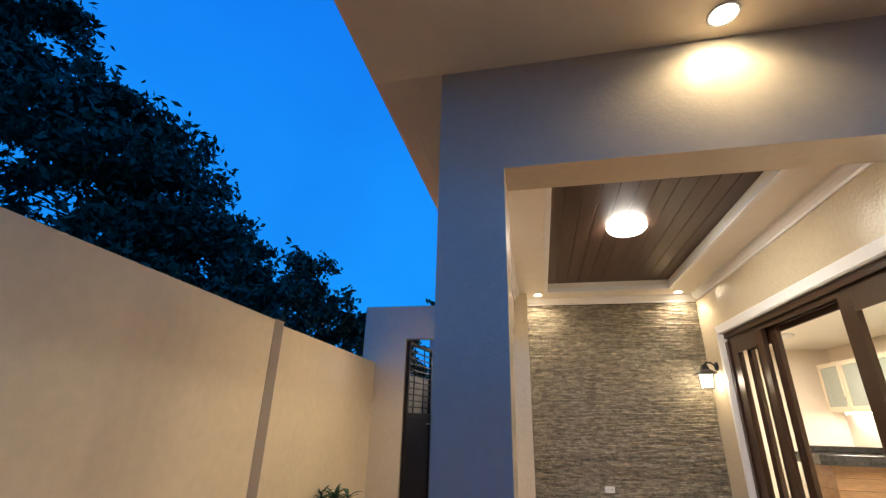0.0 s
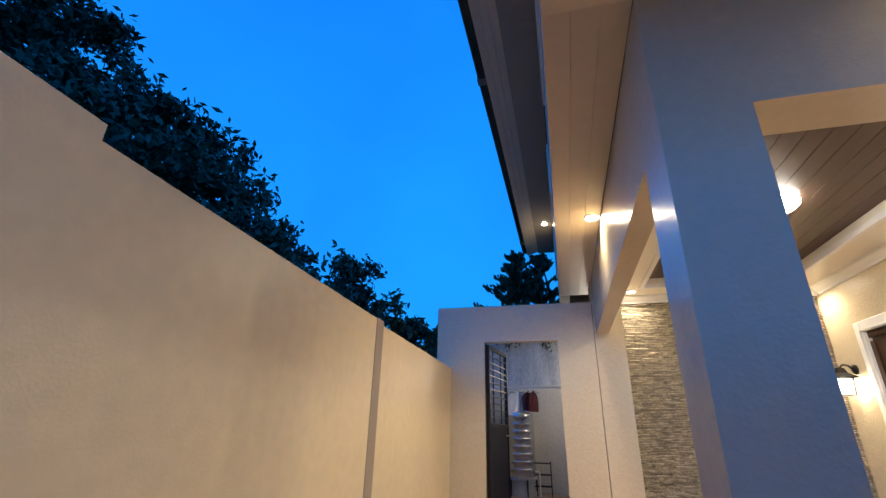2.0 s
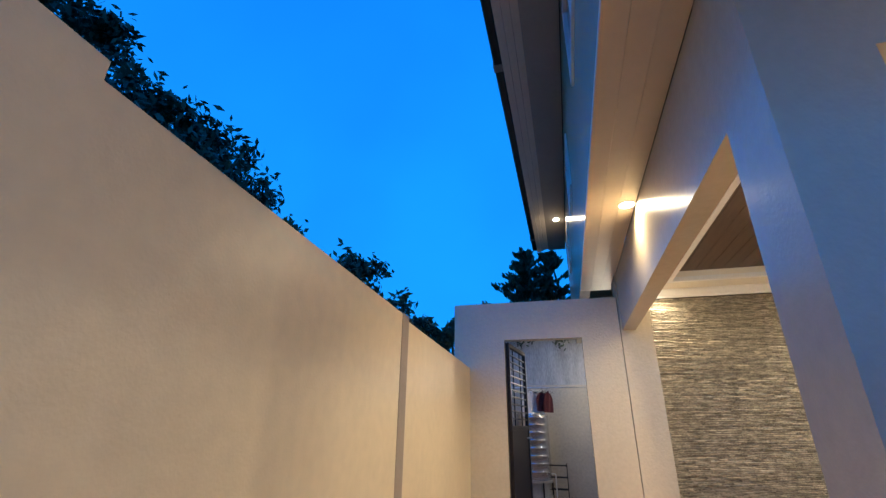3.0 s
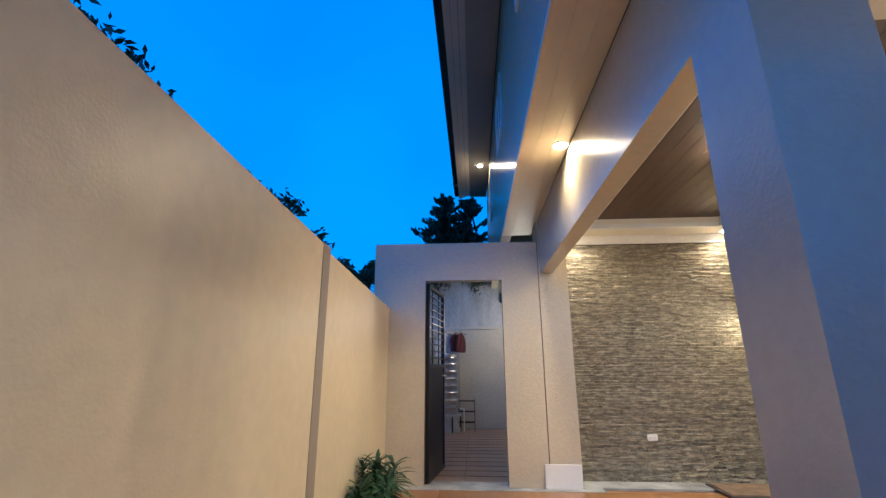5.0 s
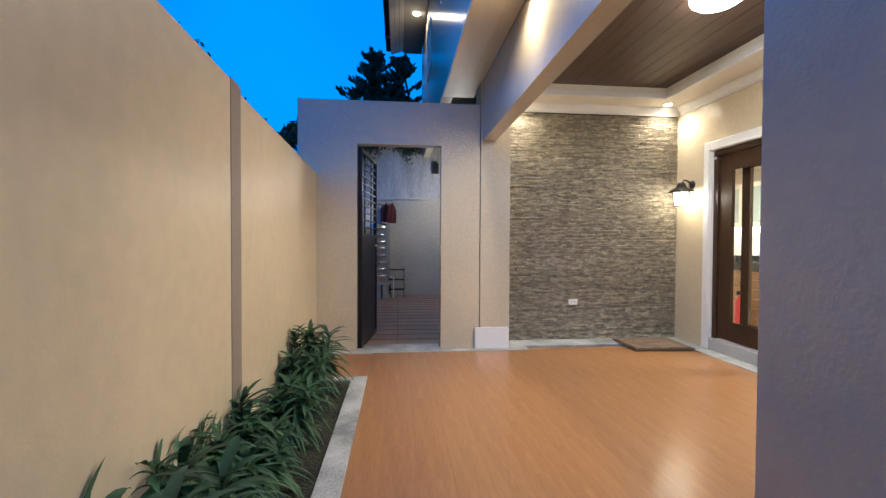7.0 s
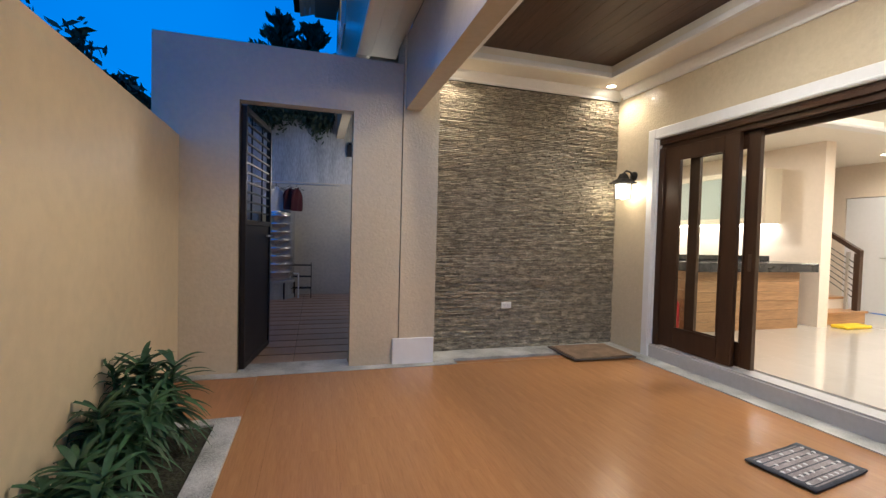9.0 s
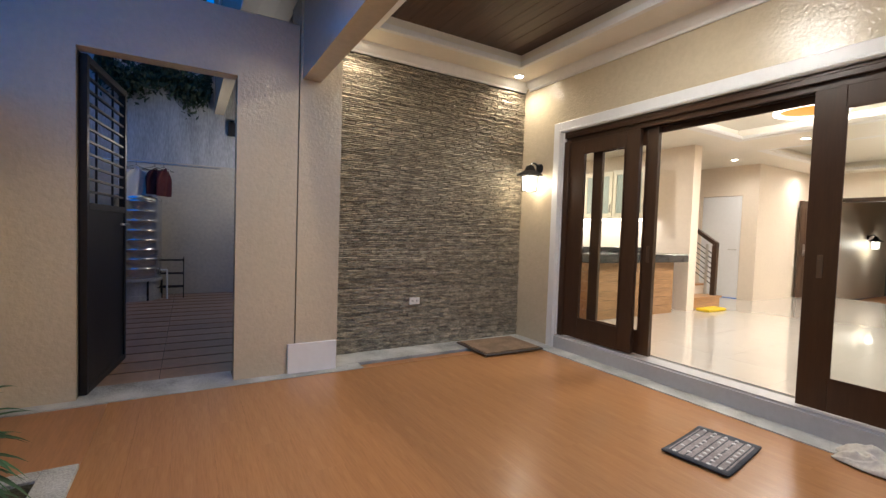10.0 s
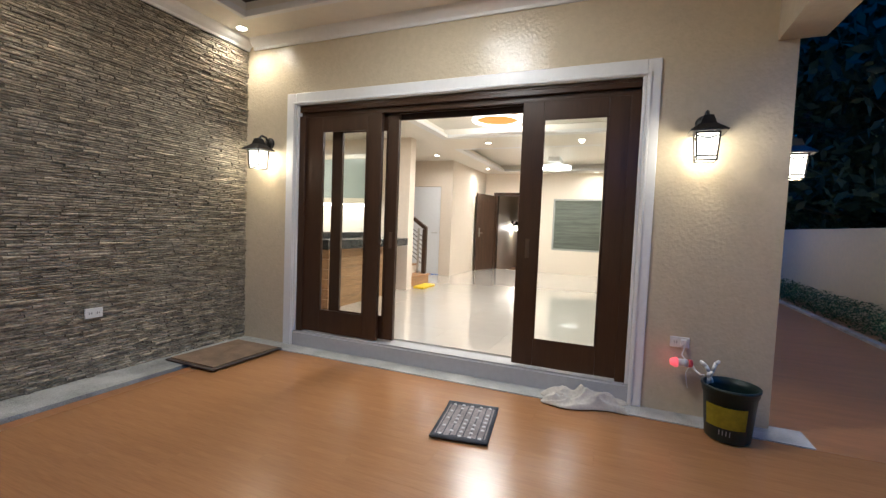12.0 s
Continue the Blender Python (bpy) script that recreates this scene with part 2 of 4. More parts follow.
RED_GLOW = glow("lit_red_lens", (1.0, 0.12, 0.14), 1.1)

GLASS = bpy.data.materials.new("clear_pane_glass")
GLASS.use_nodes = True
g = GLASS.node_tree.nodes["Principled BSDF"]
g.inputs["Base Color"].default_value = (0.93, 0.96, 0.95, 1)
g.inputs["Transmission Weight"].default_value, g.inputs["Roughness"].default_value, g.inputs["IOR"].default_value = 1.0, 0.0, 1.02


# ---- shapes ----
def box(bm, x0, x1, y0, y1, z0, z1, bevel=0.0):
    """A box between two corners, added to bm."""
    r = bmesh.ops.create_cube(bm, size=1.0)
    vs = r["verts"]
    for v in vs:
        v.co = Vector((x0 + (v.co.x + 0.5) * (x1 - x0), y0 + (v.co.y + 0.5) * (y1 - y0), z0 + (v.co.z + 0.5) * (z1 - z0)))
    if bevel:
        es = list({e for v in vs for e in v.link_edges})
        bmesh.ops.bevel(bm, geom=es, offset=bevel, segments=2, affect="EDGES", profile=0.5)
    return bm


def boxes(*specs, bevel=0.0):
    bm = bmesh.new()
    for sp in specs:
        box(bm, *sp, bevel=bevel)
    return bm


def rod(bm, a, b, r, sides=8, r2=None):
    """A round bar from a to b."""
    a, b = Vector(a), Vector(b)
    m = Matrix.Translation((a + b) / 2) @ (b - a).to_track_quat("Z", "Y").to_matrix().to_4x4()
    bmesh.ops.create_cone(bm, cap_ends=True, segments=sides, radius1=r, radius2=r if r2 is None else r2, depth=(b - a).length, matrix=m)
    return bm


def lathe(bm, profile, sides=24, m=Matrix.Identity(4)):
    """A turned shape from (radius, height) pairs."""
    rings = []
    for r, z in profile:
        rings.append([bm.verts.new(m @ Vector((r * math.cos(2 * math.pi * i / sides), r * math.sin(2 * math.pi * i / sides), z))) for i in range(sides)])
    for p, q in zip(rings, rings[1:]):
        for i in range(sides):
            bm.faces.new((p[i], p[(i + 1) % sides], q[(i + 1) % sides], q[i]))
    return bm


def tube(bm, pts, r, sides=6):
    for a, b in zip(pts, pts[1:]):
        rod(bm, a, b, r, sides)
    return bm


def mesh_of(name, bm, material, smooth=False):
    me = bpy.data.meshes.new(name)
    bmesh.ops.recalc_face_normals(bm, faces=bm.faces[:])
    bm.to_mesh(me)
    bm.free()
    me.materials.append(material)
    if smooth:
        for p in me.polygons:
            p.use_smooth = True
    return me


def part(name, bm, material, parent, label="", smooth=False):
    """One mesh under a thing or a part."""
    ob = new(name, mesh_of(name, bm, material, smooth))
    ob.parent = parent
    if label:
        ob["label"] = label
    return ob


def thing(name, label, category, group="", kind="", at=(0, 0, 0), turn=0):
    ob = new(name)
    ob.empty_display_size = 0.1
    ob.matrix_world = pose(*at, 0, 0, turn)
    return tagged(ob, label, category, group, kind)


def solid(name, bm, material, label, category, group="", kind="structure", smooth=False):
    return tagged(new(name, mesh_of(name, bm, material, smooth)), label, category, group, kind)


# ---- the setting ----
rng = random.Random(7)
solid("ground", boxes((-600, 600, -600, 600, -0.4, -0.2)), SOIL, "dark earth stretching beyond the plot", "ground")
floor = solid("floor", boxes((-3.2, 16, -2.0, 7.98, -0.2, -0.005)), FLOOR_BASE, "orange brown wood-look paving of the side yard and porch", "floor")

# perimeter wall, a little out of square with the house
WALL_TURN = 2.3
west = thing("wall_west", "tan rendered perimeter wall with a stepped top and a shallow pier", "wall", kind="structure", at=(-2.948, 2.82, 0), turn=WALL_TURN)
part("wall_body", boxes((-0.16, 0, 0, 2.31, -0.2, 2.078), (-0.16, 0, 2.46, 5.25, -0.2, 2.05)), WEST_PAINT, west)
part("wall_step", boxes((-0.16, 0, -5.2, 0, -0.2, 2.135)), WEST_PAINT, west)
part("pier", boxes((-0.19, 0.003, 2.31, 2.46, -0.2, 2.085)), shader("grey_brown_pier_paint", (0.27, 0.215, 0.175), 0.5, spread=0.08, bump=0.4, bump_scale=60), west, "slim darker brown pier strip in the wall")

# gate wall with its opening
north = thing("wall_north", "tan textured gate wall with a plastered pilaster", "wall", kind="structure")
GX0, GX1, GZ = -2.695, -1.722, 2.395
part("wall_body", boxes((-3.36, GX0, 7.99, 8.13, -0.2, 2.89), (GX0, GX1, 7.99, 8.13, GZ, 2.89), (GX1, -1.262, 7.99, 8.13, -0.2, 2.89)), PAINT_ROUGH, north)
part("pilaster", boxes((-1.252, -0.898, 7.985, 8.345, -0.2, 3.165)), PAINT_ROUGH, north)
part("base_block", boxes((-1.318, -0.908, 7.955, 7.984, 0.0, 0.255), bevel=0.004), WHITE_PAINT, north, "white painted base block")

stone_wall = thing("wall_stone", "feature wall clad in thin grey brown split ledge stone", "wall", kind="structure")
# dark backing that shows in the gaps between the stones
part("wall_body", boxes((-0.896, 1.62, 8.372, 8.55, -0.2, 3.4)), shader("dark_stone_backing", (0.05, 0.043, 0.036), 0.9, spread=0.3), stone_wall)

# house wall with the wide door opening
DY0, DY1, DZ = 4.62, 7.715, 2.36
east = thing("wall_east", "tan rough-rendered house wall round the sliding door", "wall", kind="structure")
part("wall_body", boxes((1.46, 1.64, 3.77, DY0, -0.2, 3.4), (1.46, 1.64, DY1, 8.371, -0.2, 3.4), (1.46, 1.64, DY0, DY1, DZ, 3.4)), PAINT_ROUGH, east)
solid("wall_south", boxes((1.641, 10.0, 3.77, 3.95, -0.2, 3.4)), PAINT, "tan rendered front wall of the house", "wall")

column = solid("column", boxes((-1.235, -0.893, 3.64, 3.975, -0.2, SOFFIT_Z)), PAINT_GLOSS, "tan rendered square porch column", "column")
solid("beam_front", boxes((-0.893, 1.459, 3.64, 3.885, 2.50, SOFFIT_Z)), PAINT_GLOSS, "tan rendered beam over the porch front", "beam")
solid("beam_side", boxes((-1.233, -1.085, 3.976, 7.983, 2.462, SOFFIT_Z)), PAINT_GLOSS, "tan rendered beam along the porch side", "beam")

# porch ceiling: a flat border round a raised tray of dark planks
TX0, TX1, TY0, TY1 = -0.62, 1.03, 4.30, 7.93
cb = boxes((-1.084, TX0, 3.976, 8.37, CEIL_Z, 3.4), (-0.892, TX0, 3.886, 3.976, CEIL_Z, 3.4), (TX1, 1.459, 3.886, 8.37, CEIL_Z, 3.4), (TX0, TX1, 3.886, TY0, CEIL_Z, 3.4), (TX0, TX1, TY1, 8.37, CEIL_Z, 3.4))
solid("ceiling", cb, CEIL_PAINT, "cream porch ceiling border round a raised tray", "ceiling")
tb = bmesh.new()
px = TX0 + 0.001
while px < TX1 - 0.01:
    pw = min(0.15, TX1 - px - 0.001)
    box(tb, px, px + pw - 0.004, TY0 + 0.001, TY1 - 0.001, TRAY_Z, TRAY_Z + 0.02, bevel=0.002)
    px += 0.15
box(tb, TX0 + 0.001, TX1 - 0.001, TY0 + 0.001, TY1 - 0.001, TRAY_Z + 0.021, TRAY_Z + 0.05)
solid("ceiling_tray", tb, CEIL_WOOD, "dark brown plank panel set into the ceiling tray", "ceiling")
trim = boxes((TX0 - 0.03, TX0 + 0.022, TY0 - 0.03, TY1 + 0.03, CEIL_Z - 0.012, CEIL_Z + 0.045), (TX1 - 0.022, TX1 + 0.03, TY0 - 0.03, TY1 + 0.03, CEIL_Z - 0.012, CEIL_Z + 0.045),
             (TX0 + 0.023, TX1 - 0.023, TY0 - 0.03, TY0 + 0.022, CEIL_Z - 0.012, CEIL_Z + 0.045), (TX0 + 0.023, TX1 - 0.023, TY1 - 0.022, TY1 + 0.03, CEIL_Z - 0.012, CEIL_Z + 0.045), bevel=0.004)
solid("trim_tray", trim, WHITE_PAINT, "white moulding round the ceiling tray", "trim")


def cornice(name, a, b, inward):
    """A stepped moulding from a to b under the ceiling; inward is the way off the wall."""
    a, b, w = Vector(a), Vector(b), Vector(inward)
    prof = [(0, 0), (0.018, 0), (0.024, 0.022), (0.05, 0.045), (0.075, 0.075), (0.085, 0.099), (0, 0.099)]
    bm = bmesh.new()
    ends = [[bm.verts.new(p + w * u + Vector((0, 0, v))) for u, v in prof] for p in (a, b)]
    for i in range(len(prof)):
        j = (i + 1) % len(prof)
        bm.faces.new((ends[0][i], ends[0][j], ends[1][j], ends[1][i]))
    bm.faces.new(ends[0]), bm.faces.new(ends[1][::-1])
    return solid(name, bm, WHITE_PAINT, "white stepped cornice under the porch ceiling", "cornice")


cornice("trim_cornice_stone", (-0.897, 8.344, CEIL_Z - 0.1), (1.459, 8.344, CEIL_Z - 0.1), (0, -1, 0))
cornice("trim_cornice_house", (1.459, 3.888, CEIL_Z - 0.1), (1.459, 8.258, CEIL_Z - 0.1), (-1, 0, 0))
cornice("trim_cornice_beam", (-1.083, 3.977, CEIL_Z - 0.1), (-1.083, 7.98, CEIL_Z - 0.1), (1, 0, 0))

# outer soffit and the storey above
sb = bmesh.new()
for k in range(3):
    box(sb, -1.65 + 0.138 * k + 0.0005, -1.65 + 0.138 * (k + 1) - 0.0015, 3.641, 8.6, SOFFIT_Z, SOFFIT_Z + 0.02)
box(sb, -1.65, 1.52, 2.35, 3.64, SOFFIT_Z, SOFFIT_Z + 0.02)
box(sb, -1.65, -1.236, 3.641, 8.6, SOFFIT_Z + 0.021, SOFFIT_Z + 0.04)
solid("ceiling_soffit", sb, SOFFIT_PAINT, "cream boarded soffit under the upper storey", "soffit")
upper = thing("wall_upper", "tan rendered upper storey wall lit blue by the dusk", "wall", kind="structure")
UZ0, UZ1, WY0, WY1 = SOFFIT_Z + 0.041, 5.94, 4.3, 5.66
part("wall_body", boxes((-1.65, -1.5, 2.35, WY0, UZ0, UZ1), (-1.65, -1.5, WY1, 13.9, UZ0, UZ1), (-1.65, -1.5, WY0, WY1, UZ0, 4.3), (-1.65, -1.5, WY0, WY1, 5.25, UZ1),
                        (-1.5, 1.52, 2.35, 2.5, UZ0, UZ1), (1.37, 1.52, 2.5, 3.77, UZ0, UZ1), (1.37, 10, 3.77, 3.92, 3.401, UZ1), (-1.5, 10, 13.75, 13.9, UZ0, UZ1), (9.85, 10, 3.92, 13.75, UZ0, UZ1)), PAINT_GLOSS, upper)


def upper_window(name, y0, y1, z0, z1):
    w = thing(name, "white framed upper window with dark glass", "window", kind="structure")
    part("window_frame", boxes((-1.675, -1.60, y0, y0 + 0.06, z0, z1), (-1.675, -1.60, y1 - 0.06, y1, z0, z1), (-1.675, -1.60, y0 + 0.06, y1 - 0.06, z0, z0 + 0.06),
                               (-1.675, -1.60, y0 + 0.06, y1 - 0.06, z1 - 0.06, z1), (-1.67, -1.61, (y0 + y1) / 2 - 0.02, (y0 + y1) / 2 + 0.02, z0 + 0.06, z1 - 0.06), bevel=0.003), WHITE_PAINT, w)
    part("pane", boxes((-1.635, -1.628, y0 + 0.061, (y0 + y1) / 2 - 0.021, z0 + 0.061, z1 - 0.061)), WINDOW_DARK, w)
    part("pane", boxes((-1.635, -1.628, (y0 + y1) / 2 + 0.021, y1 - 0.061, z0 + 0.061, z1 - 0.061)), WINDOW_DARK, w)


upper_window("window_1", WY0, WY1, 4.3, 5.25)
upper_window("window_4", 7.75, 8.75, 4.45, 5.3)
upper_window("window_5", 10.75, 11.7, 4.45, 5.3)

eave = thing("roof_eave", "boxed grey eave with a cream fascia and a black gutter", "eave", kind="structure")
part("eave_box", boxes((-2.12, -1.66, 1.9, 13.9, 5.941, 6.13)), EAVE_PAINT, eave)
fb = bmesh.new()
for x0, z0, x1, z1 in ((-2.121, 5.925, -2.215, 5.898), (-2.22, 5.892, -2.315, 5.865), (-2.32, 5.859, -2.415, 5.832)):
    ring = [[fb.verts.new(c) for c in ((x0, y, z0), (x1, y, z1), (x1, y, z1 + 0.05), (x0, y, z0 + 0.05))] for y in (1.8, 13.75)]
    for i in range(4):
        fb.faces.new((ring[0][i], ring[0][(i + 1) % 4], ring[1][(i + 1) % 4], ring[1][i]))
    fb.faces.new(ring[0]), fb.faces.new(ring[1])
part("soffit_strip", fb, FASCIA_PAINT, eave, "cream ribbed outer soffit board")
gut = part("gutter", boxes((-2.53, -2.416, 1.8, 13.6, 5.83, 5.96), bevel=0.02), BLACK_METAL, eave, "black metal gutter")
for gy in (6.75, 12.75):
    part("bracket", boxes((-2.54, -2.415, gy, gy + 0.13, 5.82, 5.97), bevel=0.006), shader("grey_gutter_clip", (0.2, 0.2, 0.21), 0.5), gut, "grey gutter joint")
part("roof_sheet", boxes((-2.49, 2.0, 1.8, 13.9, 6.14, 6.21), (2.0, 10.3, 3.3, 13.9, 6.14, 6.21)), BLACK_METAL, eave)

# ---- borders on the ground ----
solid("threshold", boxes((-3.2, -0.80, 7.87, 7.983, -0.1, 0.006), (GX0, GX1, 7.984, 8.25, -0.1, 0.004), bevel=0.002), PEBBLE, "grey pebble-washed strip along the gate wall", "border strip")
solid("border_stone", boxes((-0.896, 1.27, 8.03, 8.371, -0.1, 0.008), (-0.896, -0.80, 7.9845, 8.029, -0.1, 0.008), (-0.799, -0.68, 7.871, 8.029, -0.1, 0.006), bevel=0.002), PEBBLE, "grey pebble-washed strip under the stone wall", "border strip")
solid("border_house", boxes((1.27, 1.52, 3.58, 8.371, -0.1, 0.007), bevel=0.002), PEBBLE, "grey pebble-washed strip along the house wall", "border strip")
kerb = solid("kerb", boxes((-2.645, -2.505, 0.5, 6.96, -0.1, 0.022), (-3.16, -2.646, 6.86, 6.96, -0.1, 0.022), bevel=0.004), PEBBLE, "pale pebble-washed kerb round the planting bed", "kerb")
soil_bm = bmesh.new()
bmesh.ops.create_grid(soil_bm, x_segments=10, y_segments=60, size=0.5)
for v in soil_bm.verts:
    v.co = Vector((-2.90 + v.co.x * 0.52, 3.68 + v.co.y * 6.36, 0.006 + 0.012 * noise.noise(v.co * 23)))
tagged(new("soil", mesh_of("soil", soil_bm, SOIL, True)), "dark damp soil of the planting bed", "soil", kind="stuff")

# ---- sliding door ----
trim_door = solid("trim_door", boxes((1.444, 1.47, DY1 - 0.005, DY1 + 0.105, 0.0, DZ + 0.105), (1.444, 1.47, DY0 - 0.085, DY0 + 0.005, 0.0, DZ + 0.105), (1.444, 1.47, DY0 + 0.005, DY1 - 0.005, DZ - 0.01, DZ + 0.105),
                                     (1.434, 1.443, DY1 + 0.004, DY1 + 0.026, 0.0, DZ + 0.02), (1.434, 1.443, DY0 - 0.026, DY0 - 0.004, 0.0, DZ + 0.02), (1.434, 1.443, DY0 - 0.004, DY1 + 0.004, DZ - 0.002, DZ + 0.02),
                                     (1.45, 1.56, DY1 - 0.03, DY1 - 0.006, 0.15, DZ - 0.011), (1.45, 1.56, DY0 + 0.006, DY0 + 0.03, 0.15, DZ - 0.011), bevel=0.006), WHITE_PAINT, "white moulded surround of the sliding door", "door surround")
solid("door_sill", boxes((1.452, 1.70, DY0 + 0.006, DY1 - 0.006, 0.0, 0.135), bevel=0.004), SILL_PAINT, "grey painted raised door sill", "sill")
slider = thing("door_1", "dark wood sliding door with glazed panels, half open", "sliding door", kind="structure")
part("door_head", boxes((1.475, 1.63, DY0 + 0.031, DY1 - 0.031, 2.325, DZ - 0.012), (1.475, 1.488, DY0 + 0.031, DY1 - 0.031, 2.285, 2.324), (1.615, 1.635, DY0 + 0.031, DY1 - 0.031, 2.19, 2.324), bevel=0.003), DARK_WOOD, slider)
for tx in (1.507, 1.577):
    part("head_rail", boxes((tx, tx + 0.016, DY0 + 0.032, DY1 - 0.032, 2.238, 2.324), bevel=0.002), DARK_WOOD, slider)
part("rail_guide", boxes((1.53, 1.555, DY0 + 0.032, DY1 - 0.032, 2.30, 2.324)), BRONZE, slider, "bronze guide rail")
part("jamb", boxes((1.475, 1.63, DY1 - 0.10, DY1 - 0.031, 0.15, 2.249), bevel=0.003), DARK_WOOD, slider)
part("jamb", boxes((1.475, 1.63, DY0 + 0.031, DY0 + 0.10, 0.15, 2.249), bevel=0.003), DARK_WOOD, slider)
part("track", boxes((1.47, 1.64, DY0 + 0.03, DY1 - 0.03, 0.136, 0.152)), SILL_PAINT, slider)



def panel(x, y0, y1, left, right, z0=0.165, z1=2.235, handle_at=None):
    """A glazed panel in the track at x; left and right are the stiles' widths at y1 and y0."""
    f = part("door_panel", boxes((x, x + 0.045, y1 - left, y1, z0, z1), (x, x + 0.045, y0, y0 + right, z0, z1), (x, x + 0.045, y0 + right, y1 - left, z0, z0 + 0.21), (x, x + 0.045, y0 + right, y1 - left, z1 - 0.135, z1), bevel=0.004), DARK_WOOD, slider)
    a, b, c, d = y0 + right, y1 - left, z0 + 0.21, z1 - 0.135
    part("glazing_bead", boxes((x - 0.006, x + 0.004, a, a + 0.012, c, d), (x - 0.006, x + 0.004, b - 0.012, b, c, d), (x - 0.006, x + 0.004, a + 0.012, b - 0.012, c, c + 0.012), (x - 0.006, x + 0.004, a + 0.012, b - 0.012, d - 0.012, d)), DARK_WOOD, f)
    p = part("pane", boxes((x + 0.02, x + 0.026, a + 0.001, b - 0.001, c + 0.001, d - 0.001)), GLASS, f, "clear glass pane")
    p.visible_shadow = False
    if handle_at:
        h = boxes((x - 0.004, x + 0.001, handle_at - 0.016, handle_at + 0.016, 1.02, 1.17), (x - 0.007, x - 0.003, handle_at - 0.008, handle_at + 0.008, 1.05, 1.14), bevel=0.002)
        part("handle", h, BRONZE, f, "dark bronze flush pull plate")
    return f


panel(1.492, 6.775, 7.625, 0.20, 0.145)
panel(1.562, 6.64, 7.36, 0.11, 0.105, handle_at=6.69)
panel(1.492, 4.71, 5.50, 0.165, 0.155, handle_at=5.415)

# ---- rooms behind the door ----
FZ = 0.152
solid("floor_room", boxes((1.70, 9.45, 3.96, 11.4, -0.1, FZ - 0.006)), GROUT, "ivory tiled floor of the living room", "floor")
CZ = 2.66
T1 = (2.4, 4.75, 4.9, 7.55)
T2 = (5.6, 8.9, 4.8, 7.70)
rb = boxes((1.641, 9.45, 3.96, 4.8, CZ, 3.0), (1.641, 9.45, 7.70, 11.4, CZ, 3.0), (1.641, T1[0], 4.8, 7.70, CZ, 3.0), (T1[1], T2[0], 4.8, 7.70, CZ, 3.0), (T2[1], 9.45, 4.8, 7.70, CZ, 3.0),
           (T1[0], T1[1], 4.8, T1[2], CZ, 3.0), (T1[0], T1[1], T1[3], 7.70, CZ, 3.0), (T1[0], T1[1], T1[2], T1[3], CZ + 0.16, 3.0), (T2[0], T2[1], T2[2], T2[3], CZ + 0.16, 3.0))
solid("ceiling_room", rb, CEIL_PAINT, "cream living room ceiling with two raised trays", "ceiling")
ledge = boxes((T1[0], T1[0] + 0.12, T1[2], T1[3], CZ, CZ + 0.05), (T1[1] - 0.12, T1[1], T1[2], T1[3], CZ, CZ + 0.05), (T1[0] + 0.12, T1[1] - 0.12, T1[3] - 0.12, T1[3], CZ, CZ + 0.05), (T2[0], T2[0] + 0.12, T2[2], T2[3], CZ, CZ + 0.05),
              (T2[0] + 0.12, T2[1] - 0.12, T2[3] - 0.12, T2[3], CZ, CZ + 0.05), (T2[1] - 0.12, T2[1], T2[2], T2[3], CZ, CZ + 0.05))
solid("trim_room", ledge, WHITE_PAINT, "white ledge round the ceiling trays", "trim")
solid("wall_kitchen", boxes((4.47, 4.66, 8.0, 11.2, FZ, CZ)), ROOM_PAINT, "cream wall beside the kitchen", "wall")
solid("wall_kitchen_end", boxes((1.641, 4.469, 11.2, 11.4, FZ, CZ), (4.661, 9.45, 11.2, 11.4, FZ, CZ)), ROOM_PAINT, "cream back wall of the kitchen", "wall")
solid("wall_back", boxes((1.50, 1.64, 8.551, 11.4, -0.1, 3.4)), ROOM_PAINT, "cream outer wall of the kitchen", "wall")
WD0, WD1, WDX = 8.47, 9.2, 6.9
solid("wall_hall", boxes((WDX, WDX + 0.15, 8.20, WD0, FZ, CZ), (WDX, WDX + 0.15, WD1, 11.19, FZ, CZ), (WDX, WDX + 0.15, WD0, WD1, 2.10, CZ), (WDX + 0.151, 9.3, 8.20, 8.35, FZ, CZ)), ROOM_PAINT, "cream hall wall with a white door", "wall")
FX, BD0, BD1 = 9.3, 6.93, 7.88
WI0, WI1, WIZ0, WIZ1 = 5.22, 6.40, 0.74, 2.03
solid("wall_far", boxes((FX, FX + 0.15, 3.96, WI0, FZ, CZ), (FX, FX + 0.15, WI1, BD0, FZ, CZ), (FX, FX + 0.15, BD1, 8.35, FZ, CZ), (FX, FX + 0.15, BD0, BD1, 2.12, CZ), (FX, FX + 0.15, WI0, WI1, FZ, WIZ0), (FX, FX + 0.15, WI0, WI1, WIZ1, CZ)), ROOM_PAINT, "cream far wall of the living room", "wall")
# porch roof and end wall are added to keep sky light out
solid("wall_entry", boxes((9.46, 10.9, 8.0, 8.15, 0.0, 2.66), (9.46, 13.15, 4.2, 8.15, 2.661, 2.8), (10.901, 13.15, 8.0, 8.15, 0.0, 2.66), (9.46, 13.15, 4.05, 4.199, 0.0, 2.8)), ROOM_PAINT, "pale wall of the entry porch, with a roof added to shut out the sky", "wall")

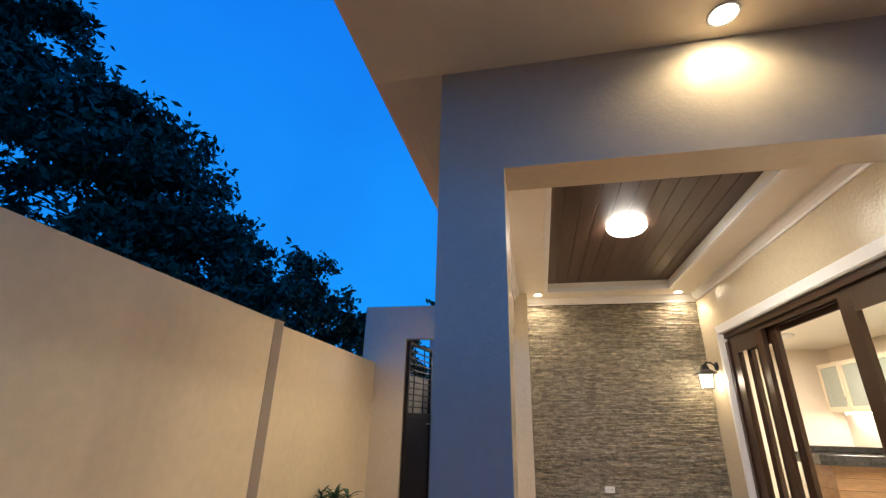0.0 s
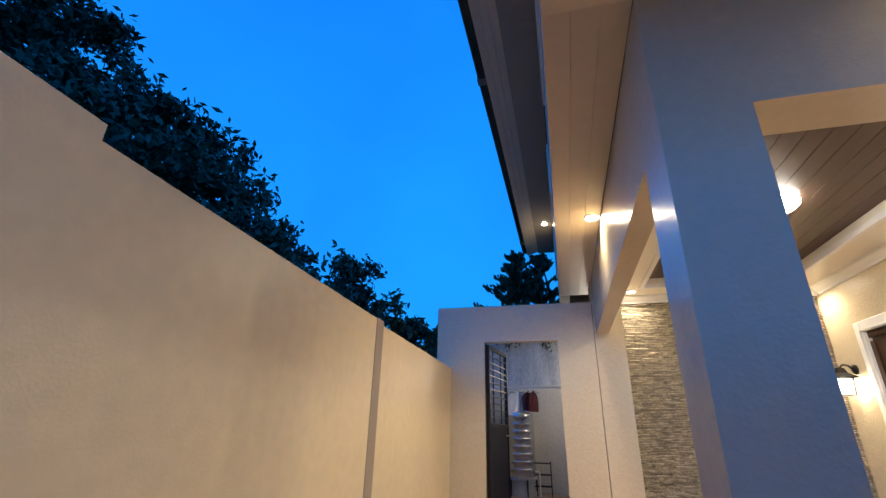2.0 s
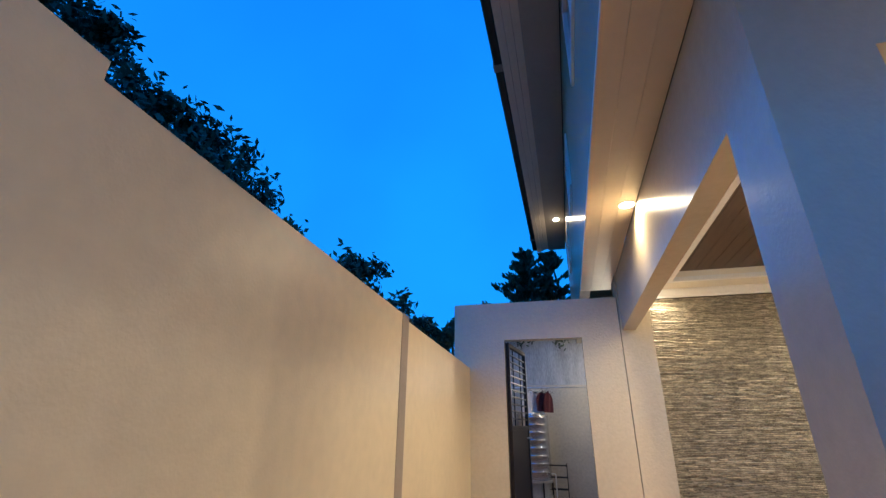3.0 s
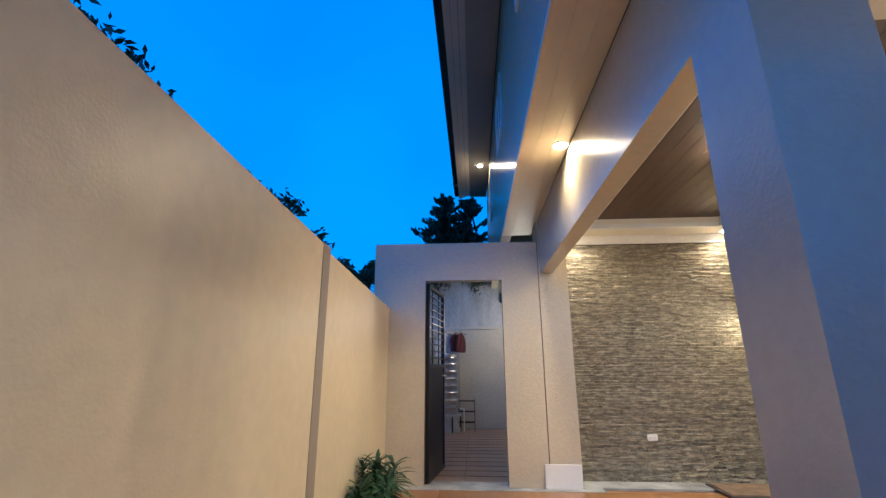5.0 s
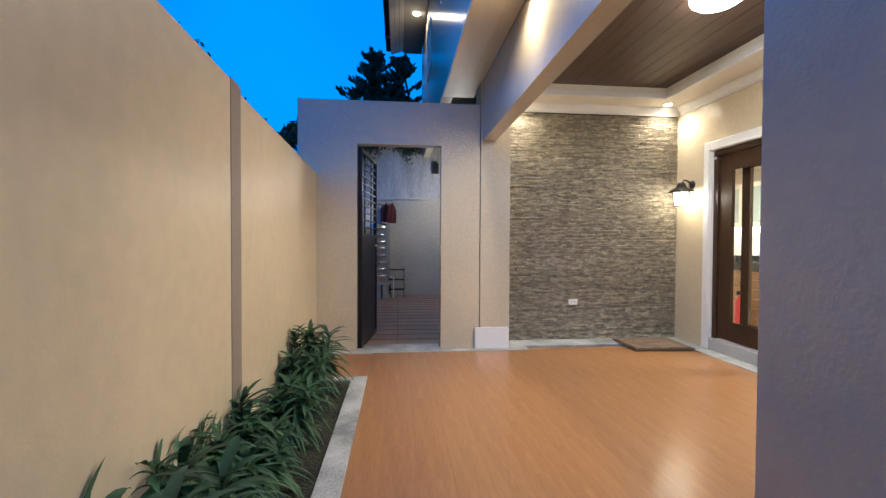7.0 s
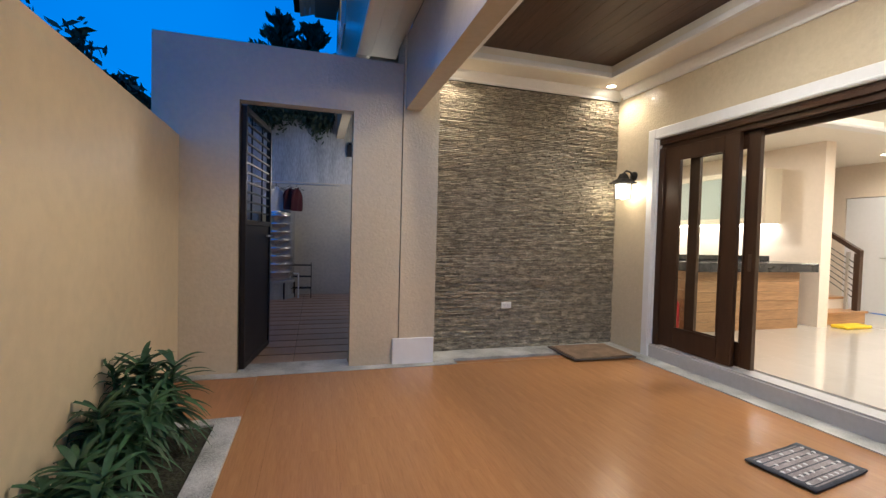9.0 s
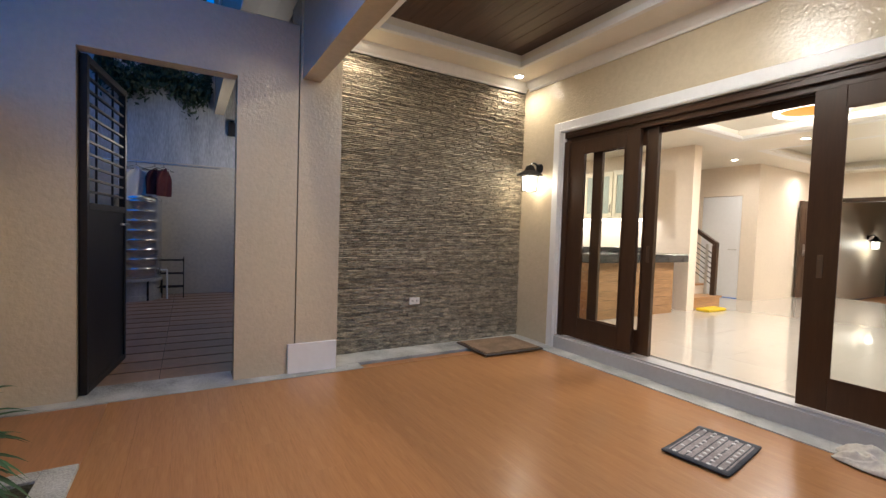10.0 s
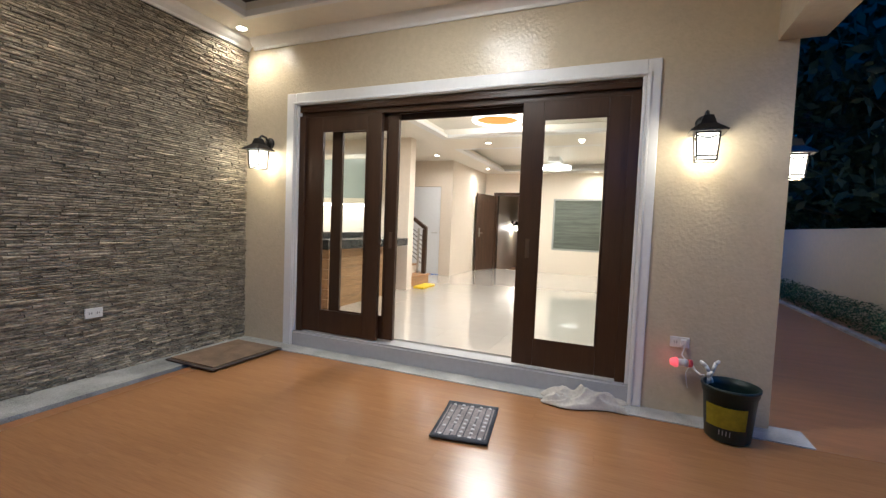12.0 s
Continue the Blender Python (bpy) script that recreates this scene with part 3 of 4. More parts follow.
# flat panel added in place of the dark outdoors; no gate stands here
solid("backdrop_entry", boxes((13.0, 13.1, 4.2, 7.999, 0.0, 2.66)), shader("olive_grey_backdrop", (0.16, 0.155, 0.12), 0.5, spread=0.15), "olive grey panel added for the unlit outdoors beyond the entry porch", "gate")
white_door = thing("door_2", "plain white flush door in the hall", "door", kind="structure")
wd = part("door_leaf", boxes((WDX + 0.01, WDX + 0.05, WD0 + 0.01, WD1 - 0.01, FZ + 0.01, 2.09), bevel=0.002), DOOR_WHITE, white_door)
part("handle", rod(rod(bmesh.new(), (WDX - 0.03, WD0 + 0.07, 1.08), (WDX - 0.03, WD0 + 0.19, 1.08), 0.009), (WDX - 0.03, WD0 + 0.07, 1.08), (WDX + 0.01, WD0 + 0.07, 1.08), 0.012), CHROME, wd, "steel lever handle")
brown_door = thing("door_3", "dark brown wooden entry door standing open", "door", kind="structure")
part("door_frame", boxes((FX - 0.03, FX + 0.16, BD0 - 0.07, BD0 + 0.03, FZ, 2.17), (FX - 0.03, FX + 0.16, BD1 - 0.03, BD1 + 0.07, FZ, 2.17), (FX - 0.03, FX + 0.16, BD0 + 0.03, BD1 - 0.03, 2.09, 2.17), bevel=0.004), DARK_WOOD, brown_door)
leaf_b = boxes((0, 0.045, -0.0, 0.86, FZ + 0.01, 2.08), (-0.008, 0.0, 0.10, 0.76, 0.35, 0.95), (-0.008, 0.0, 0.10, 0.76, 1.2, 1.95), bevel=0.003)
leaf = part("door_leaf", leaf_b, shader("brown_entry_door", (0.075, 0.042, 0.026), 0.4, spread=0.3, stretch=(8, 8, 0.8), grain=8), brown_door)
leaf.matrix_local = pose(FX - 0.04, BD1 + 0.02, 0, 0, 0, 76)
lever = part("handle", boxes((-0.03, -0.01, 0.76, 0.80, 1.0, 1.22), (-0.06, -0.03, 0.70, 0.80, 1.09, 1.11), bevel=0.003), CHROME, leaf, "steel lever plate")
win_far = thing("window_2", "wide far window with grey night glass", "window", kind="structure")
part("window_frame", boxes((FX - 0.01, FX + 0.06, WI0, WI0 + 0.04, WIZ0, WIZ1), (FX - 0.01, FX + 0.06, WI1 - 0.04, WI1, WIZ0, WIZ1), (FX - 0.01, FX + 0.06, WI0 + 0.04, WI1 - 0.04, WIZ0, WIZ0 + 0.04), (FX - 0.01, FX + 0.06, WI0 + 0.04, WI1 - 0.04, WIZ1 - 0.04, WIZ1), bevel=0.003), shader("grey_window_frame", (0.36, 0.36, 0.33), 0.4, spread=0.05), win_far)
part("pane", boxes((FX + 0.02, FX + 0.028, WI0 + 0.041, WI1 - 0.041, WIZ0 + 0.041, WIZ1 - 0.041)), shader("grey_blind_glass", (0.13, 0.14, 0.12), 0.03, spread=0.25, grain=4, blotch=1, bump=0, stretch=(1, 1, 30)), win_far)

# kitchen
peninsula = thing("kitchen_peninsula", "oak panelled kitchen peninsula seen through the door", "kitchen island")
for k in range(6):
    part("board", boxes((2.45, 4.16, 8.04, 8.62, FZ + 0.125 * k + 0.001, FZ + 0.125 * (k + 1) - 0.003)), OAK, peninsula)
tagged(new("worktop", mesh_of("worktop", boxes((2.30, 4.36, 7.94, 8.72, 0.905, 1.02), (2.55, 4.36, 8.60, 8.72, 1.021, 1.09), bevel=0.006), GRANITE)), "thick dark granite worktop on the peninsula", "worktop")
for k in range(4):
    cy = 8.55 + 0.62 * k
    cab = thing("wall_cabinet", "cream kitchen wall cabinet with a glazed door", "cabinet", "kitchen wall cabinets")
    part("body", boxes((4.16, 4.469, cy, cy + 0.615, 1.56, 2.36), bevel=0.003), CABINET_CREAM, cab)
    dd = part("door", boxes((4.135, 4.159, cy + 0.004, cy + 0.07, 1.565, 2.355), (4.135, 4.159, cy + 0.545, cy + 0.611, 1.565, 2.355), (4.135, 4.159, cy + 0.07, cy + 0.545, 1.565, 1.64), (4.135, 4.159, cy + 0.07, cy + 0.545, 2.28, 2.355), bevel=0.003), CABINET_CREAM, cab)
    part("pane", boxes((4.146, 4.152, cy + 0.071, cy + 0.544, 1.641, 2.279)), shader("grey_green_cabinet_glass", (0.36, 0.40, 0.36), 0.2, spread=0.1, bump=0), dd, "grey green frosted pane")
    part("handle", boxes((4.115, 4.134, cy + 0.03, cy + 0.042, 1.66, 1.80), bevel=0.003), CHROME, dd, "steel bar handle")
    base = thing("base_cabinet", "cream kitchen base cabinet under the worktop", "cabinet", "kitchen base cabinets")
    part("body", boxes((3.90, 4.469, cy + 0.2, cy + 0.815, FZ, 0.92), bevel=0.003), CABINET_CREAM, base)
    part("handle", boxes((3.88, 3.899, cy + 0.4, cy + 0.6, 0.80, 0.812), bevel=0.003), CHROME, base, "steel bar handle")
tagged(new("worktop", mesh_of("worktop", boxes((3.88, 4.468, 8.75, 11.19, 0.921, 1.0), bevel=0.005), GRANITE)), "dark granite worktop along the kitchen wall", "worktop")
tagged(new("strip_light", mesh_of("strip_light", boxes((4.36, 4.46, 8.57, 11.0, 1.53, 1.555)), COUNTER_GLOW)), "lit strip under the kitchen wall cabinets", "light")
strip = bpy.data.lights.new("strip_glow", "AREA")
strip.shape, strip.size, strip.size_y, strip.energy, strip.color = "RECTANGLE", 0.1, 2.3, 18, (1.0, 0.94, 0.86)
strip_ob = new("strip_glow", strip)
strip_ob.location = (4.38, 9.75, 1.52)
ext = thing("fire_extinguisher", "small red fire extinguisher standing by the peninsula", "extinguisher", at=(2.36, 8.3, FZ))
part("body", lathe(bmesh.new(), [(0, 0), (0.06, 0), (0.065, 0.02), (0.065, 0.32), (0.03, 0.38), (0.02, 0.42), (0, 0.42)], 16), RED_PLASTIC, ext, smooth=True)
part("valve", boxes((-0.05, 0.03, -0.012, 0.012, 0.42, 0.47), bevel=0.004), BLACK_METAL, ext)

# stairs, climbing away from the room
stairs = thing("staircase", "staircase with varnished treads and white risers", "staircase")
for k in range(9):
    sy, sz = 8.12 + 0.26 * k, FZ + 0.175 * k
    part("tread", boxes((4.68, 5.66, sy - 0.02, sy + 0.28, sz + 0.145, sz + 0.175), bevel=0.005), TREAD_WOOD, stairs)
    part("riser", boxes((4.69, 5.62, sy, sy + 0.26, (sz if k == 0 else FZ), sz + 0.144)), TREAD_WOOD if k == 0 else ROOM_PAINT, stairs)
rail = thing("stair_railing", "dark stair railing with slim steel rods", "railing")
part("newel", boxes((5.50, 5.575, 8.15, 8.225, FZ + 0.175, 1.16), bevel=0.004), DARK_WOOD, rail)
slope = 0.175 / 0.26
hb = bmesh.new()
hv = []
for y, z in ((8.15, 1.13), (10.4, 1.13 + 2.25 * slope)):
    hv.append([hb.verts.new((x, y, z + dz)) for x, dz in ((5.50, 0), (5.575, 0), (5.575, 0.075), (5.50, 0.075))])
for i in range(4):
    hb.faces.new((hv[0][i], hv[0][(i + 1) % 4], hv[1][(i + 1) % 4], hv[1][i]))
hb.faces.new(hv[0]), hb.faces.new(hv[1])
part("handrail", hb, DARK_WOOD, rail)
for k in range(7):
    z = 0.50 + 0.085 * k
    part("rod", rod(bmesh.new(), (5.537, 8.22, z), (5.537, 10.4, z + 2.18 * slope), 0.007, 6), BLACK_METAL, rail)
part("post", boxes((5.51, 5.56, 8.30, 8.33, FZ + 0.175, 1.18)), CHROME, rail, "slim steel post")
tagged(new("mop_cloth", mesh_of("mop_cloth", boxes((4.72, 5.22, 7.80, 8.0, FZ + 0.001, FZ + 0.045), bevel=0.015), YELLOW)), "yellow plastic dustpan lying by the stairs", "dustpan")


def ring_lamp(x, y, z, r, mat, label, drop):
    lamp = thing("ring_lamp", label, "ceiling lamp", at=(x, y, z))
    bm = lathe(bmesh.new(), [(r - 0.05, 0), (r, 0), (r, 0.03), (r - 0.05, 0.03), (r - 0.05, 0)], 40)
    part("ring", bm, mat, lamp, smooth=True)
    part("mount", boxes((-0.3, 0.3, -0.12, 0.12, 0.09, 0.061 + drop), bevel=0.004), WHITE_PAINT, lamp)


ring_lamp(*RINGS[0], CZ + 0.05, 0.34, RING_WHITE, "round lit ring lamp with an amber centre", 0.05)
tagged(new("ring_centre", mesh_of("ring_centre", lathe(bmesh.new(), [(0, 0.02), (0.28, 0.02), (0.28, 0.05), (0, 0.05)], 32, Matrix.Translation((3.95, 6.42, CZ + 0.05))), RING_WARM)), "amber lit disc inside the ring lamp", "ceiling lamp")
ring_lamp(*RINGS[1], CZ - 0.03, 0.33, RING_WHITE, "round lit ring lamp on a white mount", 0.13)


def downlight(x, y, z, label, group, r=0.045):
    lamp = thing("downlight", label, "downlight", group, at=(x, y, z))
    part("bezel", lathe(bmesh.new(), [(r, -0.001), (r + 0.014, -0.001), (r + 0.012, -0.008), (r, -0.006), (r, -0.001)], 24), WHITE_PAINT, lamp, smooth=True)
    part("lens", lathe(bmesh.new(), [(0, -0.004), (r, -0.004), (r, -0.001), (0, -0.001)], 24), LAMP_WARM, lamp, "lit warm lens")


for x, y in ROOM_LAMPS:
    downlight(x, y, CZ, "small lit ceiling downlight in the living room", "room downlights")
# fitting made up for the kitchen fill light
kl = thing("added_kitchen_lamp", "round ceiling fitting added to carry the kitchen fill light", "ceiling lamp", at=(3.0, 9.6, CZ))
part("base", lathe(bmesh.new(), [(0, -0.001), (0.19, -0.001), (0.18, -0.045), (0, -0.045)], 32), PLASTIC_WHITE, kl, smooth=True)
for x, y in SOFFIT_LAMPS:
    downlight(x, y, SOFFIT_Z, "small lit downlight in the cream soffit", "soffit downlights", 0.06)
for x, y in CEILING_LAMPS:
    downlight(x, y, CEIL_Z, "small lit downlight in the porch ceiling", "ceiling downlights", 0.045)
downlight(*EAVE_LAMP, "small lit downlight under the roof eave", "eave downlights", 0.06)

# ---- porch fittings ----
dome = thing("ceiling_lamp", "round white flush ceiling lamp, lit", "ceiling lamp", at=(*PORCH_LAMP, TRAY_Z))
part("base", lathe(bmesh.new(), [(0, 0), (0.172, 0), (0.172, -0.012), (0, -0.012)], 40), PLASTIC_WHITE, dome, smooth=True)
part("diffuser", lathe(bmesh.new(), [(0.180, -0.006), (0.190, -0.02), (0.183, -0.045), (0.15, -0.072), (0.09, -0.086), (0, -0.09)], 40), DOME_WHITE, dome, "glowing opal diffuser", smooth=True)


def lantern(x, y, z, turn):
    """A square wall lantern; it sticks out along its own -y."""
    t = thing("wall_lantern", "black metal wall lantern with frosted lit glass", "wall lantern", "wall lanterns", at=(x, y, z), turn=-turn)
    part("backplate", lathe(bmesh.new(), [(0, 0), (0.055, 0), (0.05, 0.02), (0.02, 0.028), (0, 0.028)], 20, pose(0, 0, 0.0, 90)), BLACK_METAL, t, smooth=True)
    part("arm", tube(bmesh.new(), [(0, -0.02, 0.0), (0, -0.06, 0.045), (0, -0.11, 0.055), (0, -0.15, 0.02)], 0.011), BLACK_METAL, t)
    roof = bmesh.new()
    for r0, z0, r1, z1 in ((0.105, -0.085, 0.045, -0.035), (0.045, -0.035, 0.028, 0.02), (0.105, -0.093, 0.105, -0.085)):
        bmesh.ops.create_cone(roof, cap_ends=True, segments=4, radius1=r0 * 1.414, radius2=r1 * 1.414, depth=max(abs(z1 - z0), 0.004), matrix=pose(0, -0.15, (z0 + z1) / 2, 0, 0, 45))
    part("roof", roof, BLACK_METAL, t)
    for sx in (-1, 1):
        for sy in (-1, 1):
            part("cage_post", rod(bmesh.new(), (sx * 0.066, -0.15 + sy * 0.066, -0.094), (sx * 0.056, -0.15 + sy * 0.056, -0.268), 0.0055, 6), BLACK_METAL, t)
    for w, zz in ((0.066, -0.098), (0.056, -0.268), (0.0575, -0.242)):
        c = [(-w, -0.15 - w, zz), (w, -0.15 - w, zz), (w, -0.15 + w, zz), (-w, -0.15 + w, zz)]
        part("cage_ring", tube(bmesh.new(), c + c[:1], 0.0055), BLACK_METAL, t)
    for s in (-1, 1):
        part("cage_brace", tube(bmesh.new(), [(-0.062, -0.15 + s * 0.064, -0.115), (0, -0.15 + s * 0.064, -0.135), (0.062, -0.15 + s * 0.064, -0.115)], 0.005), BLACK_METAL, t)
        part("cage_brace", tube(bmesh.new(), [(s * 0.064, -0.212, -0.115), (s * 0.064, -0.15, -0.135), (s * 0.064, -0.088, -0.115)], 0.005), BLACK_METAL, t)
    gl = bmesh.new()
    bmesh.ops.create_cone(gl, cap_ends=False, segments=4, radius1=0.05 * 1.414, radius2=0.059 * 1.414, depth=0.166, matrix=pose(0, -0.15, -0.182, 0, 0, 45))
    o = part("glass", gl, LANTERN_GLASS, t, "glowing frosted glass")
    o.visible_shadow = False


# the two added front lanterns are built here as well
for x, y, z, turn in LANTERNS:
    lantern(x, y, z, turn)
lantern(11.6, 7.998, 1.43, 0)
bulb("entry_light", 11.6, 7.848, 1.26, 22, (1.0, 0.9, 0.75), 0.035)


def outlet(x, y, z, turn):
    t = thing("wall_outlet", "white double wall outlet plate", "outlet", "wall outlets", at=(x, y, z), turn=turn)
    part("plate", boxes((-0.06, 0.06, -0.012, 0, -0.037, 0.037), bevel=0.004), PLASTIC_WHITE, t)
    for sx in (-0.026, 0.026):
        s = part("socket", boxes((sx - 0.017, sx + 0.017, -0.0145, -0.0115, -0.022, 0.022), bevel=0.001), PLASTIC_WHITE, t)
        part("slot", boxes((sx - 0.009, sx - 0.006, -0.0155, -0.0146, -0.008, 0.008), (sx + 0.006, sx + 0.009, -0.0155, -0.0146, -0.008, 0.008)), SLOT, s, "dark pin slots")


outlet(0.033, 8.325, 0.497, 0)
outlet(1.46, 4.315, 0.508, -90)

# ---- service yard behind the gate ----
# dark base gives both the tile joints and the barred shadow stripes
solid("floor_yard", boxes((-3.6, -0.87, 8.251, 13.1, -0.2, -0.006)), shader("dark_joint_and_shadow", (0.045, 0.04, 0.038), 0.8, spread=0.3), "worn tiled floor of the service yard", "floor")
solid("wall_yard_back", boxes((-3.6, -0.5, 13.1, 13.3, -0.2, 2.27)), YARD_CREAM, "stained cream back wall of the service yard", "wall")
solid("wall_yard_upper", boxes((-3.6, -0.5, 13.13, 13.28, 2.271, 3.95)), YARD_GREY, "bare grey plaster upper wall of the service yard", "wall")
solid("wall_yard_west", boxes((-3.75, -3.6, 8.0, 13.3, -0.2, 2.2)), YARD_CREAM, "cream side wall of the service yard", "wall")
solid("wall_yard_east", boxes((-0.867, -0.75, 8.552, 13.1, -0.2, 3.16)), YARD_CREAM, "cream house wall beside the service yard", "wall")
vine_rng = np.random.default_rng(5)
vn = 2600
vc = np.stack([vine_rng.uniform(-3.3, -1.72, vn), 12.95 + vine_rng.normal(0, 0.10, vn), 3.62 + vine_rng.normal(0, 0.15, vn)], 1)
vc[:, 2] += 0.12 * np.sin(vc[:, 0] * 7.0)
vd = vine_rng.normal(0, 1, (vn, 3)) - np.array([0, 0, 0.9])
vd /= np.linalg.norm(vd, axis=1)[:, None]
ve = np.cross(vd, vine_rng.normal(0, 1, (vn, 3)))
ve /= np.linalg.norm(ve, axis=1)[:, None]
vs4 = np.stack([vc - vd * 0.06, vc + ve * 0.022, vc + vd * 0.06, vc - ve * 0.022], 1).reshape(-1, 3)
vine_me = bpy.data.meshes.new("creeper")
vine_me.from_pydata(vs4.tolist(), [], np.arange(4 * vn).reshape(-1, 4).tolist())
vine_me.materials.append(TREE_LEAF)
tagged(new("creeper", vine_me), "dark green creeper hanging over the grey yard wall", "creeper", kind="stuff")
gate = thing("door_gate", "dark metal gate with a barred upper half, standing open", "gate", kind="structure", at=(GX0 + 0.05, 8.06, 0.01), turn=-8)
GW = 0.93
part("gate_frame", boxes((-0.045, 0, 0, 0.045, 0, 2.36), (-0.045, 0, GW - 0.045, GW, 0, 2.36), (-0.045, 0, 0.045, GW - 0.045, 2.31, 2.36), (-0.045, 0, 0.045, GW - 0.045, 0, 0.05), (-0.045, 0, 0.045, GW - 0.045, 1.30, 1.35), bevel=0.003), GATE_METAL, gate)
part("panel", boxes((-0.035, -0.012, 0.046, GW - 0.046, 0.051, 1.299)), GATE_METAL, gate)
for k in range(10):
    z = 1.43 + 0.088 * k
    part("bar", boxes((-0.032, -0.012, 0.046, GW - 0.046, z - 0.008, z + 0.008)), GATE_METAL, gate)
part("scroll", boxes((-0.03, -0.015, 0.25, 0.262, 1.351, 2.309), (-0.03, -0.015, 0.62, 0.632, 1.351, 2.309)), GATE_METAL, gate)
part("bolt", rod(rod(bmesh.new(), (0.012, GW - 0.2, 1.2), (0.012, GW - 0.02, 1.2), 0.009), (0.012, GW - 0.12, 1.2), (0.05, GW - 0.12, 1.2), 0.007), CHROME, gate, "steel slide bolt")
part("gate_post", boxes((-0.06, -0.046, -0.02, 0.05, 0, 2.37)), GATE_METAL, gate)

STEEL = shader("polished_stainless_steel", (0.70, 0.72, 0.74), 0.27, metal=1.0, spread=0.06, grain=30, blotch=3, bump=0.05)
tank = thing("water_tank", "ribbed stainless steel water tank on a grey stand", "water tank", at=(-2.75, 12.7, 0.05))
prof = [(0, 0.30), (0.325, 0.30), (0.335, 0.31)]
for k in range(8):
    z0 = 0.32 + 0.15 * k
    prof += [(0.335, z0), (0.335, z0 + 0.118), (0.345, z0 + 0.126), (0.345, z0 + 0.138), (0.335, z0 + 0.146)]
part("body", lathe(bmesh.new(), prof + [(0.335, 1.53), (0.33, 1.545)], 48), STEEL, tank, smooth=True)
part("dome", lathe(bmesh.new(), [(0.34, 1.53), (0.345, 1.56), (0.30, 1.60), (0.16, 1.645), (0.15, 1.66), (0, 1.665)], 48), STEEL, tank, "bright domed top", smooth=True)
part("stand", lathe(bmesh.new(), [(0.30, -0.056), (0.34, -0.056), (0.34, 0.03), (0.31, 0.03), (0.31, 0.24), (0.35, 0.25), (0.35, 0.298), (0, 0.298)], 32), CONCRETE, tank, "grey concrete stand")
for k in range(3):
    a = radians(-120 + 60 * k)
    part("leg", rod(bmesh.new(), (0.34 * math.cos(a), 0.34 * math.sin(a), -0.056), (0.34 * math.cos(a), 0.34 * math.sin(a), 0.26), 0.016, 8), GATE_METAL, tank)
part("pipe", tube(bmesh.new(), [(0.33, -0.12, 0.42), (0.42, -0.14, 0.42), (0.42, -0.14, -0.05)], 0.013, 8), PLASTIC_WHITE, tank, "white outlet pipe")
tagged(new("clothes_rail", mesh_of("clothes_rail", rod(bmesh.new(), (-3.55, 12.45, 2.16), (-1.6, 12.45, 2.16), 0.012), CHROME)), "thin clothes rail hung across the yard", "clothes rail")


def shirt(x, mat, label, w=0.40, h=0.52):
    """A shirt on a hanger, sagging in soft folds."""
    t = thing("hanging_shirt", label, "shirt", "washing on the rail", at=(x, 12.45, 2.16), turn=rng.uniform(20, 50))
    bm = bmesh.new()
    for side in (-1, 1):
        grid = []
        for j in range(9):
            v = j / 8
            half = (0.05 + 0.5 * w * min(1, v * 3)) * (1 - 0.1 * v)
            grid.append([bm.verts.new((half * (i / 5 - 1), side * (0.03 + 0.02 * math.sin(i * 1.3 + j * 0.4)) * (1 if 0 < i < 10 else 0.1), -0.07 - h * v - (0.05 * abs(i / 5 - 1) if j == 0 else 0))) for i in range(11)])
        for j in range(8):
            for i in range(10):
                bm.faces.new((grid[j][i], grid[j][i + 1], grid[j + 1][i + 1], grid[j + 1][i]))
    part("fabric", bm, mat, t, smooth=True)
    part("hanger", tube(bmesh.new(), [(0, 0, 0.012), (0, 0, -0.05), (-0.17, 0, -0.11), (0.17, 0, -0.11), (0, 0, -0.05)], 0.004), BLACK_METAL, t)


shirt(-2.74, SHIRT_WHITE, "white cotton shirt drying on a hanger")
shirt(-2.50, SHIRT_RED, "maroon shirt drying on a hanger", 0.17, 0.42)
shirt(-2.38, SHIRT_RED, "maroon shirt drying on a hanger", 0.17, 0.44)
rack = thing("wire_rack", "small black wire shelf rack in the yard", "rack", at=(-2.3, 12.7, 0))
for x in (-0.2, 0.2):
    for y in (-0.12, 0.12):
        part("leg", rod(bmesh.new(), (x, y, -0.006), (x, y, 0.66), 0.008, 6), BLACK_METAL, rack)
for z in (0.18, 0.40, 0.62):
    sh = bmesh.new()
    for y in (-0.12, -0.04, 0.04, 0.12):
        rod(sh, (-0.2, y, z), (0.2, y, z), 0.006, 6)
    part("shelf", sh, BLACK_METAL, rack)
lampbox = thing("wall_lamp", "small black box lamp high on the yard wall", "wall lamp", at=(-1.37, 13.122, 2.96))
part("body", boxes((-0.07, 0.07, -0.10, 0, -0.12, 0.12), bevel=0.01), BLACK_METAL, lampbox)
part("bracket", boxes((-0.03, 0.03, -0.04, 0.008, 0.13, 0.16)), BLACK_METAL, lampbox)
# unseen bulkhead lamp, added as fill light for the service yard
yard_fill_lamp = thing("added_bulkhead", "round lit bulkhead lamp added out of view to brighten the yard", "wall lamp", at=(-0.867, 11.9, 2.3), turn=-90)
part("rim", lathe(bmesh.new(), [(0, 0), (0.10, 0), (0.10, 0.03), (0.085, 0.035), (0.085, 0.03)], 24, pose(0, 0, 0, 90)), PLASTIC_WHITE, yard_fill_lamp, smooth=True)
part("diffuser", lathe(bmesh.new(), [(0.085, 0.03), (0.07, 0.055), (0.03, 0.068), (0, 0.07)], 24, pose(0, 0, 0, 90)), LAMP_WHITE, yard_fill_lamp, smooth=True)
